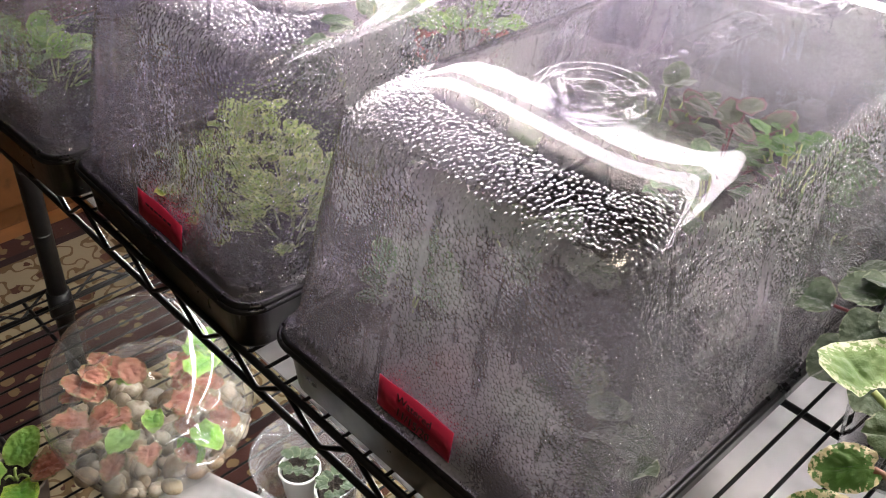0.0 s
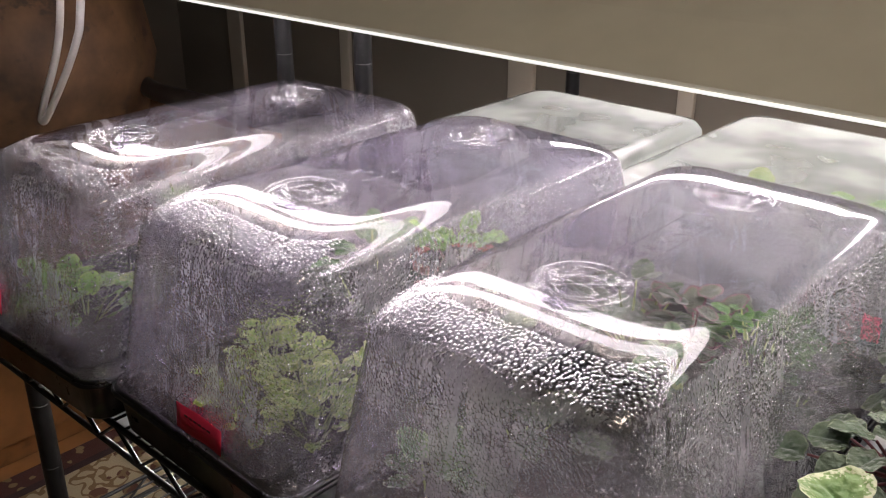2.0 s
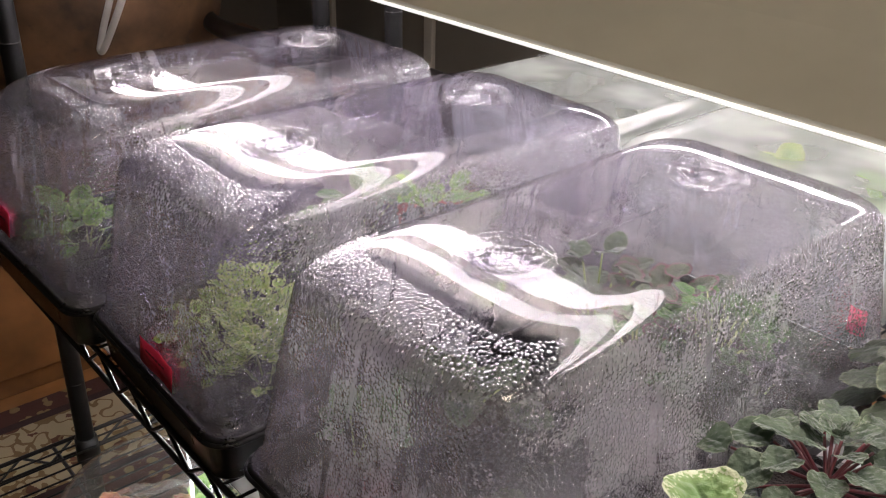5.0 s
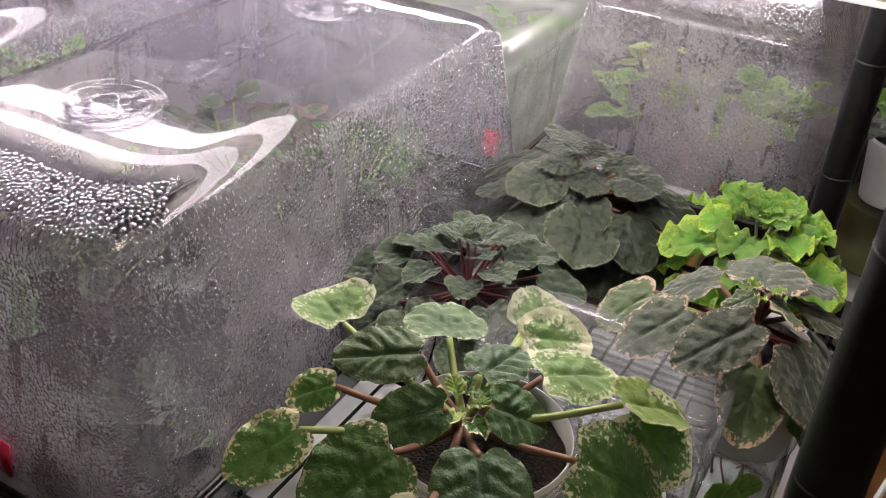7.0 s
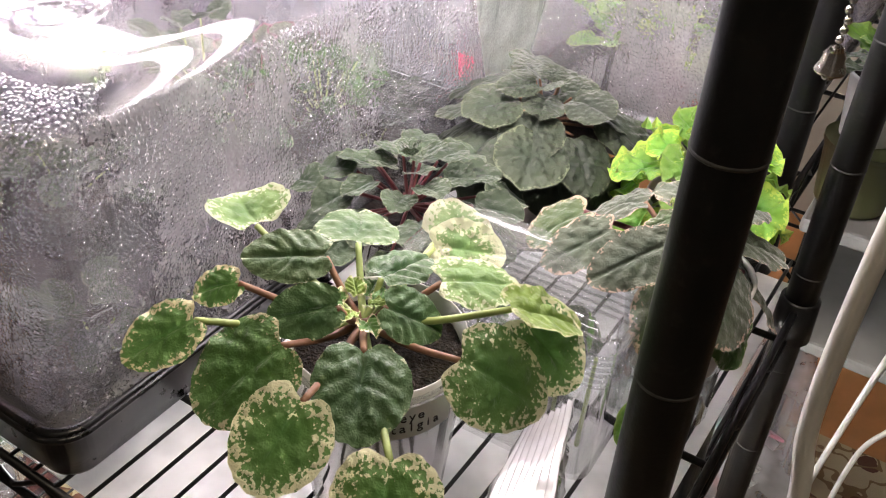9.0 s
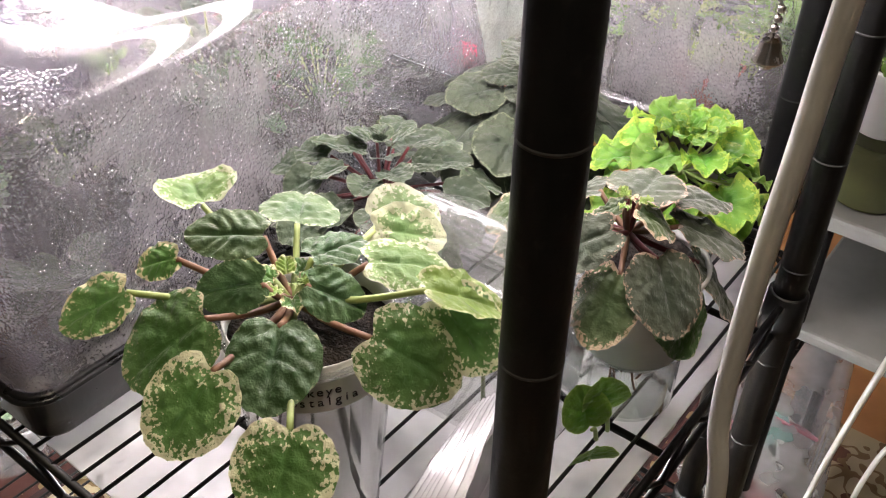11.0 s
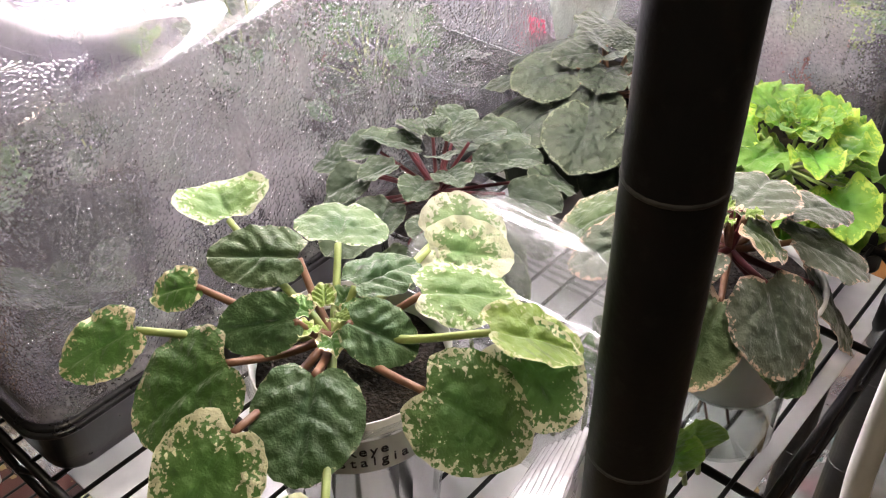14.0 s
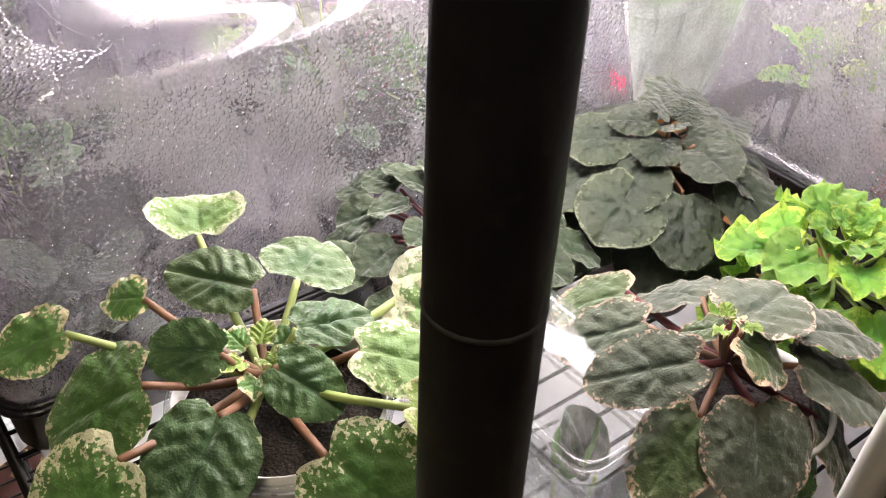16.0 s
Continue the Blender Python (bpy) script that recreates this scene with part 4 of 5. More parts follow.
PAX, PAY, PAZ = 0.312, 0.418, 0.156
cup_pot(violet_a, PAX, PAY, 0.0485, PAZ, 0.0, M_CLEAR, 0.72, 0.93)
part("inner_pot", lathe([(0.034, 0.008), (0.0455, PAZ - 0.022), (0.0472, PAZ + 0.003), (0.0464, PAZ + 0.003), (0.0446, PAZ - 0.022), (0.033, 0.008)], 40, cx=PAX, cy=PAY), M_POT, violet_a, "cloudy white inner pot")
# paper band with handwriting
band = bmesh.new()
ring = []
for k in range(17):
    a = radians(-85 + 80 * k / 16)
    ring.append([band.verts.new((PAX + r * math.cos(a), PAY + r * math.sin(a), z)) for r, z in ((0.0478, PAZ - 0.028), (0.0497, PAZ - 0.005))])
for p, q in zip(ring, ring[1:]):
    band.faces.new((p[0], q[0], q[1], p[1]))
bl = part("paper_label", band, M_PAPER, violet_a, "white handwritten paper band")
for txt, zz, rr in (("Buckeye", PAZ - 0.0145, 0.0494), ("Nostalgia", PAZ - 0.0225, 0.0487)):
    for k, ch in enumerate(txt):
        a = -62 + k * 5.6
        words("letter", ch, 0.0082, pose(PAX + rr * math.cos(radians(a)), PAY + rr * math.sin(radians(a)), zz, 88, 0, a + 90), M_INK, bl, 0.0002)

# ---- the rose-edged violet beside the post
violet_d = thing("african_violet", "african violet with grey-green leaves and ragged rosy margins", "plant")
CROWN_D = (0.407, 0.604, 0.150)
count_d = [0]


def leaf_d(base, tip, left=None, right=None, width=0.04, mat=None):
    count_d[0] += 1
    four_point_leaf(violet_d, mat or M_ROSY, base, tip, left, right, width, -0.15, 0.0012, 100 + count_d[0], 0.16, 24, 0.0011)
    stalk(violet_d, CROWN_D, Vector(base).lerp(Vector(tip), 0.12) - Vector((0, 0, 0.002)), M_WINE if count_d[0] % 2 else M_REDSTEM, 0.002, -0.001)


leaf_d((0.345, 0.609, 0.151), (0.317, 0.577, 0.134), width=0.042, mat=M_ROSYGREEN)
leaf_d((0.371, 0.596, 0.154), (0.338, 0.560, 0.135), (0.351, 0.583, 0.162), (0.369, 0.552, 0.145))
leaf_d((0.413, 0.582, 0.170), (0.378, 0.541, 0.152), (0.382, 0.574, 0.172), (0.403, 0.552, 0.152))
leaf_d((0.380, 0.622, 0.163), (0.341, 0.620, 0.146), width=0.042)
leaf_d((0.405, 0.608, 0.172), (0.403, 0.648, 0.176), (0.378, 0.621, 0.174), (0.427, 0.626, 0.178))
leaf_d((0.406, 0.601, 0.174), (0.386, 0.592, 0.164), width=0.022, mat=M_ROSYGREEN)
leaf_d((0.408, 0.601, 0.173), (0.433, 0.618, 0.157), width=0.036, mat=M_ROSYGREEN)
leaf_d((0.418, 0.582, 0.144), (0.424, 0.538, 0.115), (0.402, 0.550, 0.142), (0.440, 0.562, 0.138), mat=M_ROSYGREEN)
leaf_d((0.428, 0.601, 0.150), (0.464, 0.578, 0.118), (0.430, 0.566, 0.146), (0.457, 0.615, 0.128))
leaf_d((0.424, 0.630, 0.152), (0.464, 0.664, 0.136), width=0.043)
leaf_d((0.440, 0.634, 0.132), (0.476, 0.655, 0.088), width=0.042)
leaf_d((0.414, 0.640, 0.160), (0.436, 0.688, 0.150), width=0.038)
leaf_d((0.440, 0.612, 0.124), (0.466, 0.602, 0.080), width=0.042, mat=M_DARKLEAF)
for k in range(3):
    a = k * 2.1 + 0.5
    leaf_d((0.407 + 0.004 * math.cos(a), 0.602 + 0.004 * math.sin(a), 0.175), (0.407 + 0.012 * math.cos(a), 0.602 + 0.012 * math.sin(a), 0.179), width=0.008, mat=M_SPROUTY)

cup_pot(violet_d, 0.414, 0.624, 0.041, 0.075, 0.046, M_POT, 0.8, 0.92)
jar = part("water_jar", lathe([(0, 0.001), (0.034, 0.001), (0.036, 0.004), (0.036, 0.05), (0.038, 0.054), (0.037, 0.055), (0.0345, 0.05), (0.0345, 0.005), (0, 0.004)], 32, cx=0.414, cy=0.624), M_GLASS, violet_d, "clear jar under the pot")
for k in range(5):
    a = k * 1.3
    part("wick", bar(smooth_path([(0.414 + 0.006 * math.cos(a), 0.624 + 0.006 * math.sin(a), 0.047), (0.414 + 0.014 * math.cos(a + 0.4), 0.624 + 0.014 * math.sin(a), 0.028), (0.414 + 0.01 * math.cos(a + 1), 0.624 + 0.012 * math.sin(a + 1), 0.006)], 4), 0.0009, 5), M_REDSTEM, violet_d)


def rosette(th, cx, cy, z, rows, mats, stem_mat, seed, length, width, cup=0.2, ruffle=0.0, quilt=0.0012, variants=4, curl=0.15, rings=7, segs=42, teeth=13):
    """Rows of leaves round a crown: (count, reach, rise, tilt, scale)."""
    rng = random.Random(seed)
    ms = [leaf_mesh("leaf", length * (0.9 + 0.2 * rng.random()), width * (0.9 + 0.2 * rng.random()), mats[i % len(mats)], cup, quilt, rings, segs, teeth, curl, ruffle, seed=seed * 10 + i) for i in range(variants)]
    for n, reach, rise, tilt, sc in rows:
        off = rng.random() * 6.28
        for k in range(n):
            a = off + 2 * math.pi * (k + (rng.random() - 0.5) * 0.55) / n
            rc = reach * (0.85 + 0.3 * rng.random())
            b = Vector((cx + rc * math.cos(a), cy + rc * math.sin(a), z + rise + (rng.random() - 0.5) * 0.012))
            te = radians(tilt + (rng.random() - 0.5) * 24)
            s = sc * (0.85 + 0.3 * rng.random())
            aa = a + (rng.random() - 0.5) * 0.5
            t = b + Vector((math.cos(aa) * math.cos(te), math.sin(aa) * math.cos(te), math.sin(te)))
            place_leaf(th, ms[rng.randrange(variants)], b, t, (0, 0, 1), (rng.random() - 0.5) * 40, s)
            if rc > 0.022:
                stalk(th, (cx, cy, z - 0.024), b - Vector((0, 0, 0.001)), stem_mat, 0.0013, 0.0)


violet_b = thing("african_violet", "small-leaved grey-green african violet with wine-red stalks", "plant")
rosette(violet_b, 0.214, 0.588, 0.132, ((10, 0.058, -0.02, -10, 0.9), (10, 0.042, -0.004, -2, 0.85), (8, 0.024, 0.006, 8, 0.74), (5, 0.008, 0.012, 30, 0.55), (3, 0.001, 0.014, 60, 0.34)), (M_GREY,), M_WINE, 11, 0.037, 0.036, 0.4, quilt=0.0012, ruffle=0.001, teeth=16)
cup_pot(violet_b, 0.214, 0.588, 0.042, 0.1, 0.0, M_CLEAR, 0.78, 0.93)

violet_c = thing("african_violet", "large dark bronze-leaved african violet in a grey pot", "plant")
rosette(violet_c, 0.232, 0.762, 0.134, ((9, 0.052, -0.03, -36, 1.0), (9, 0.045, -0.008, -14, 0.95), (7, 0.026, 0.004, -4, 0.85), (5, 0.01, 0.008, 6, 0.62), (3, 0.002, 0.01, 30, 0.36)), (M_BRONZE,), M_REDSTEM, 23, 0.056, 0.055, -0.2, quilt=0.0014, segs=48, rings=11, teeth=18, ruffle=0.0012)
cup_pot(violet_c, 0.232, 0.762, 0.05, 0.105, 0.0, M_STONEPOT, 0.8, 0.93)

violet_e = thing("african_violet", "bright lime violet with ruffled curly leaves", "plant")
rosette(violet_e, 0.378, 0.752, 0.135, ((9, 0.04, -0.03, -34, 1.0), (9, 0.034, -0.012, -8, 0.95), (8, 0.021, 0.002, 10, 0.8), (6, 0.01, 0.01, 30, 0.6), (4, 0.002, 0.012, 55, 0.4)), (M_LIME, M_LIME, M_SPROUT), M_STEM, 37, 0.04, 0.046, 0.5, ruffle=0.0042, segs=54, rings=9, teeth=9, quilt=0.002)
cup_pot(violet_e, 0.378, 0.752, 0.04, 0.095, 0.0, M_MILK, 0.8, 0.93)


# ---- clear tub and plastic film between the pots
tub = thing("clear_tub", "tall clear ridged plastic tub with cuttings inside", "tub", pose(0.336, 0.545, 0, 0, 0, 2))
rings = []
for z, g in ((0.001, -0.008), (0.004, -0.006), (0.122, -0.001), (0.126, 0.003), (0.133, 0.003), (0.134, -0.001), (0.128, -0.003), (0.005, -0.009)):
    rings.append(rr_ring(0.074 + g, 0.036 + g, 0.012, z))
part("body", loft(rings, cap=False), M_RIDGED, tub)
for k in range(6):
    g = -0.0006 * k
    part("ridge", tube_pts(bmesh.new(), rr_ring(0.0755 + g, 0.0375 + g, 0.013, 0.121 - k * 0.0055), 0.0011, 6, closed=True), M_RIDGED, tub)
part("lid", loft([rr_ring(0.0765, 0.0385, 0.013, 0.1345), rr_ring(0.0765, 0.0385, 0.013, 0.1375), rr_ring(0.073, 0.035, 0.011, 0.139), rr_ring(0.068, 0.03, 0.009, 0.136)]), M_RIDGED, tub)


def film_sheet(th, pts, z0, z1, seed, lean=0.01, nz=14, ridges=6):
    path = smooth_path(pts, 10)
    vs, fs = [], []
    for i, p in enumerate(path):
        for k in range(nz):
            f = k / (nz - 1)
            w = 0.004 * noise.noise(Vector((p.x * 40, p.y * 40, f * 4 + seed))) + 0.0022 * math.sin(f * ridges * 6.28 + i * 0.05)
            vs.append((p.x + w + lean * (1 - f), p.y + w * 0.6, z0 + (z1 - z0) * f))
    for i in range(len(path) - 1):
        for k in range(nz - 1):
            a = i * nz + k
            fs.append((a, a + nz, a + nz + 1, a + 1))
    ob = raw("film", vs, fs, M_BAG, th)
    sol = ob.modifiers.new("thickness", "SOLIDIFY")
    sol.thickness = 0.0003


bag = thing("plastic_bag", "crumpled clear plastic bag standing against the tub", "bag")
# pleated panel along the bag's edge
vs, fs = [], []
NA, NW = 40, 49
for i in range(NA):
    f = i / (NA - 1)
    lo = Vector((0.368, 0.503, 0.05)).lerp(Vector((0.385, 0.395, 0.05)), f)
    hi = Vector((0.394, 0.503, 0.09)).lerp(Vector((0.424, 0.410, 0.092)), f)
    for k in range(NW):
        w = k / (NW - 1)
        p = lo.lerp(hi, w)
        d = 0.0016 * math.sin(w * 8 * 2 * math.pi) + 0.0025 * noise.noise(Vector((p.x * 25, p.y * 25, w * 2)))
        vs.append((p.x - 0.7 * d, p.y - 0.3 * d, p.z + 0.7 * d + 0.003 * math.sin(f * 4)))
for i in range(NA - 1):
    for k in range(NW - 1):
        a = i * NW + k
        fs.append((a, a + NW, a + NW + 1, a + 1))
pleat = raw("pleated_edge", vs, fs, M_BAG, bag, label="bright pleated film edge")
pleat.modifiers.new("thickness", "SOLIDIFY").thickness = 0.0003
film_sheet(bag, [(0.367, 0.503, 0), (0.371, 0.475, 0), (0.376, 0.44, 0), (0.386, 0.396, 0)], 0.001, 0.051, 3, -0.004)
film_sheet(bag, [(0.393, 0.503, 0), (0.401, 0.475, 0), (0.413, 0.44, 0), (0.424, 0.41, 0)], 0.001, 0.09, 8, 0.004)
cutting = thing("leaf_cutting", "green leaves leaning inside the clear bag", "plant")
for k, (b, t) in enumerate((((0.427, 0.57, 0.03), (0.433, 0.55, 0.075)), ((0.432, 0.545, 0.006), (0.447, 0.525, 0.04)), ((0.425, 0.558, 0.02), (0.42, 0.545, 0.06)))):
    place_leaf(cutting, leaf_mesh("leaf", 0.045, 0.032, M_SPROUT, 0.3, 0.001, seed=200 + k), b, t, (0.6, -0.6, 0.3))
    stalk(cutting, (b[0], b[1] + 0.01, 0.002), b, M_STEM, 0.0015)
for k in range(6):
    c = thing("leaf_cutting", "green violet cutting rooting in a clear tub", "plant", group="cuttings in the tub")
    x = 0.282 + 0.021 * k
    b = (x, 0.545 + 0.006 * (k % 3 - 1), 0.07 + 0.012 * (k % 2))
    t = (x + 0.02 * math.cos(k * 1.9), b[1] + 0.012 * math.sin(k * 1.9), b[2] + 0.032)
    place_leaf(c, leaf_mesh("leaf", 0.038, 0.03, M_GREY if k % 2 else M_SPROUTDARK, 0.2, 0.001, seed=220 + k), b, t)
    stalk(c, (x, 0.545, 0.006), b, M_STEM, 0.0015)

# ---------------------------------------------------------------- inside the domes
def seedling(x, y, z0, mat, n, spread, size, seed, label, potmat=None, pr=0.03, ph=0.05, stem=None, tall=0.03):
    s = thing("seedling", label, "plant", group="plants under the domes")
    if potmat:
        cup_pot(s, x, y, pr, ph, z0, potmat, 0.8, 0.9)
    rng = random.Random(seed)
    ms = [leaf_mesh("leaf", size, size * 0.8, mat, 0.3, 0.0008, 4, 18, 9, 0.15, 0.001, seed=seed + i) for i in range(2)]
    zz = z0 + ph * 0.9
    for k in range(n):
        a = rng.random() * 6.28
        rr = spread * math.sqrt(rng.random())
        b = (x + rr * math.cos(a), y + rr * math.sin(a), zz + tall * (0.3 + 0.9 * rng.random()) * (1.2 - rr / max(spread, 1e-3) * 0.5))
        te = radians(-10 + 60 * rng.random())
        t = (b[0] + math.cos(a) * math.cos(te), b[1] + math.sin(a) * math.cos(te), b[2] + math.sin(te))
        place_leaf(s, ms[k % 2], b, t, scale=0.75 + 0.5 * rng.random())
        if k % 3 == 0:
            stalk(s, (x + (b[0] - x) * 0.3, y + (b[1] - y) * 0.3, zz - 0.004), b, stem or M_STEM, 0.0009, 0.002)
    return s


TZ = 0.0045   # inside floor of the trays
# dome over the first tray
seedling(-0.055, 0.655, TZ, M_GREY, 30, 0.04, 0.026, 1, "grey-green violet babies in a clear cup", M_CLEAR, 0.036, 0.1, tall=0.055)
seedling(0.0, 0.668, TZ, M_PURPLE, 30, 0.036, 0.024, 2, "dark purple-leaved seedlings in a clear cup", M_CLEAR, 0.034, 0.1, M_WINE, tall=0.05)
seedling(0.052, 0.69, TZ, M_SPROUTDARK, 44, 0.04, 0.02, 3, "crowded fresh green seedlings in a clear cup", M_CLEAR, 0.036, 0.1, tall=0.045)
seedling(0.02, 0.625, TZ, M_DARKLEAF, 26, 0.035, 0.023, 6, "dark green seedlings in a low clear cup", M_CLEAR, 0.034, 0.085, tall=0.045)
maroon = thing("leaf_cutting", "maroon leaf with a pale rim standing in a cup", "plant", group="plants under the domes")
place_leaf(maroon, leaf_mesh("leaf", 0.045, 0.03, M_MAROON, 0.3, 0.0008, seed=480), (0.004, 0.362, 0.062), (0.016, 0.354, 0.104), (0.2, -1, 0.2))
stalk(maroon, (0.004, 0.37, 0.03), (0.004, 0.362, 0.064), M_WINE, 0.0015)
cup_pot(maroon, 0.004, 0.372, 0.026, 0.04, TZ, M_CLEAR, 0.8, 0.9)
seedling(-0.07, 0.395, TZ, M_DARKLEAF, 12, 0.03, 0.03, 4, "dark green seedling in a low cup", M_CLEAR, 0.034, 0.05)
seedling(0.085, 0.40, TZ, M_GREY, 12, 0.035, 0.034, 5, "pale seedling in a low cup", M_CLEAR, 0.036, 0.045)
seedling(-0.06, 0.50, TZ, M_GREY, 10, 0.04, 0.034, 8, "grey-green seedling in a cup", M_CLEAR, 0.036, 0.055)
seedling(0.0, 0.75, TZ, M_GREY, 14, 0.045, 0.034, 9, "grey seedlings at the tray's back", M_CLEAR, 0.04, 0.06, tall=0.05)
seedling(0.085, 0.72, TZ, M_GREY, 12, 0.04, 0.034, 10, "green seedlings near the dome wall", M_CLEAR, 0.04, 0.06, tall=0.04)
succulent = thing("succulent", "small grey-pink rosette plant in a clear cup", "plant")
cup_pot(succulent, 0.088, 0.565, 0.028, 0.062, TZ, M_CLEAR, 0.8, 0.93)
rosette(succulent, 0.088, 0.565, 0.072, ((9, 0.014, -0.004, -2, 1.0), (8, 0.009, 0.002, 18, 0.9), (6, 0.005, 0.007, 42, 0.75), (4, 0.001, 0.009, 68, 0.5)), (M_SUCC,), M_STEM, 91, 0.019, 0.019, 0.7, quilt=0.0, variants=3, curl=-0.1, segs=20, rings=5, teeth=4)
# dome over the second tray
for k, (x, y) in enumerate(((-0.30, 0.39), (-0.255, 0.375), (-0.215, 0.40), (-0.27, 0.435), (-0.225, 0.45), (-0.325, 0.44), (-0.20, 0.5))):
    seedling(x, y, TZ, M_MOSS, 32, 0.038, 0.017, 20 + k, "yellow-green bushy seedlings filling the tray", M_CLEAR, 0.03, 0.045, tall=0.045)
seedling(-0.275, 0.652, TZ, M_SPROUT, 11, 0.032, 0.03, 30, "fresh green seedling in a terracotta pot", M_REDPOT, 0.045, 0.118, M_WINE, tall=0.035)
seedling(-0.35, 0.60, TZ, M_DARKLEAF, 14, 0.04, 0.034, 31, "dark green seedlings in a clear cup", M_CLEAR, 0.04, 0.09, tall=0.05)
seedling(-0.30, 0.55, TZ, M_GREY, 14, 0.04, 0.034, 33, "grey-green seedlings under the second dome", M_CLEAR, 0.04, 0.08, tall=0.05)
seedling(-0.195, 0.62, TZ, M_SPROUT, 12, 0.035, 0.03, 32, "green sprigs by the dome wall", M_CLEAR, 0.035, 0.075, tall=0.06)
empty = thing("plastic_cup", "clear plastic cup of soil under the dome", "cup")
cup_pot(empty, -0.383, 0.375, 0.032, 0.052, TZ, M_CLEAR, 0.8, 0.75)
# dome over the third tray
seedling(-0.57, 0.53, TZ, M_SPROUT, 16, 0.035, 0.032, 40, "fresh green seedling near the vent", M_CLEAR, 0.04, 0.12, tall=0.035)
seedling(-0.56, 0.37, TZ, M_SPROUT, 18, 0.04, 0.03, 41, "green seedlings at the tray's front", M_CLEAR, 0.04, 0.05, tall=0.045)
seedling(-0.63, 0.38, TZ, M_SPROUT, 14, 0.035, 0.03, 42, "green seedlings in a clear cup", M_CLEAR, 0.036, 0.045, tall=0.04)
seedling(-0.50, 0.45, TZ, M_MOSS, 12, 0.035, 0.03, 43, "light green seedlings under the third dome", M_CLEAR, 0.036, 0.05, tall=0.05)
seedling(-0.58, 0.70, TZ, M_DARKLEAF, 12, 0.04, 0.034, 44, "dark seedlings at the tray's back", M_CLEAR, 0.04, 0.06, tall=0.04)
# rear dome and boxes
for k, (x, y, m) in enumerate(((0.19, 1.04, M_SPROUT), (0.27, 1.05, M_MOSS), (0.31, 1.05, M_SPROUT), (0.24, 1.08, M_GREY), (0.3, 1.12, M_SPROUT), (0.18, 1.12, M_MOSS))):
    seedling(x, y, TZ, m, 14, 0.04, 0.036, 50 + k, "green seedlings in the rear dome", M_REDPOT if k == 1 else M_CLEAR, 0.036, 0.055, tall=0.06)
for k, (x, y, m) in enumerate(((-0.48, 1.0, M_SPROUT), (-0.38, 1.1, M_GREY), (-0.05, 1.0, M_SPROUT), (-0.14, 1.12, M_MOSS), (0.0, 1.16, M_SPROUT))):
    seedling(x, y, 0.004, m, 12, 0.045, 0.036, 60 + k, "green seedlings in a frosted box", M_CLEAR, 0.036, 0.05, tall=0.045)


# ---------------------------------------------------------------- paper labels on the domes
def dome_label(x, y, z, yaw, w, h, label, lines=(), lean=7.5):
    t = thing("paper_label", label, "label", pose(x, y, z, 90 - lean, 0, yaw))
    vs, fs = [], []
    for i in range(9):
        for j, zz in enumerate((-h / 2, h / 2)):
            vs.append((-w / 2 + w * i / 8, zz, 0.0012 + 0.0008 * math.sin(i * 0.9 + j)))
    for i in range(8):
        fs.append((2 * i, 2 * i + 2, 2 * i + 3, 2 * i + 1))
    p = raw("paper", vs, fs, M_LABEL, t)
    sol = p.modifiers.new("thickness", "SOLIDIFY")
    sol.thickness = 0.0003
    for txt, yy, size in lines:
        if txt:
            words("writing", txt, size, pose(0, yy, 0.0023, 0, 0, -3), M_INK, t, 0.0002)
        else:
            bm = bmesh.new()
            for k in range(6):
                box_bm(-w * 0.3 + k * w * 0.1, -w * 0.3 + k * w * 0.1 + w * 0.07, yy - 0.0008, yy + 0.0008, 0.0021, 0.0024, bm=bm)
            part("writing_bar", bm, M_INK, t, shade=False)
    return t


dome_label(0.013, 0.3305, 0.0665, 0.3, 0.066, 0.024, "red paper label with a handwritten watering date", (("Watered", 0.002, 0.0085), ("11/15/20", -0.0085, 0.0085)))
dome_label(-0.269, 0.3205, 0.0675, -1.2, 0.068, 0.024, "red paper label with faint handwriting", ((None, 0.004, 0),))
dome_label(-0.64, 0.306, 0.078, 1.6, 0.055, 0.03, "small red paper label on the third dome", ((None, 0.003, 0),))
dome_label(0.1, 0.851, 0.085, 180, 0.018, 0.03, "red paper label on the dome's back wall", ())


# ---------------------------------------------------------------- lower shelf
def pebble_mesh(seed, r):
    bm = bmesh.new()
    bmesh.ops.create_icosphere(bm, subdivisions=2, radius=r)
    rng = random.Random(seed)
    o = Vector((rng.random() * 9, rng.random() * 9, rng.random() * 9))
    for v in bm.verts:
        v.co *= 1 + 0.25 * noise.noise(v.co * (0.9 / r) + o)
        v.co.z *= 0.66
        v.co.x *= 1.2
    return bm


def pebble_mat():
    mat, nt, nd, ln, bs, out = nodes_of("river_pebble")
    oi = nd.new("ShaderNodeObjectInfo")
    c = ramp(nt, oi.outputs["Random"], [(0.0, (0.38, 0.3, 0.2)), (0.3, (0.5, 0.44, 0.36)), (0.55, (0.3, 0.17, 0.08)), (0.75, (0.42, 0.36, 0.3)), (1.0, (0.22, 0.19, 0.16))])
    c = mixed(nt, smooth(nt, noise_tex(nt, 120, 4), 0.45, 0.7), c, (0.24, 0.18, 0.12))
    ln.new(c, bs.inputs["Base Color"])
    bs.inputs["Roughness"].default_value = 0.45
    bumped(nt, bs, noise_tex(nt, 400, 3), 0.2, 0.001)
    return mat


M_PEBBLE = pebble_mat()
M_CORAL = leaf_mat("coral_pink_leaf", (0.26, 0.075, 0.05), (0.32, 0.13, 0.08), (0.2, 0.18, 0.08), 0.9, 0.2, rough=0.45, lift=0.25)
GX, GY, GZ, GR = -0.425, 0.345, -0.262, 0.112

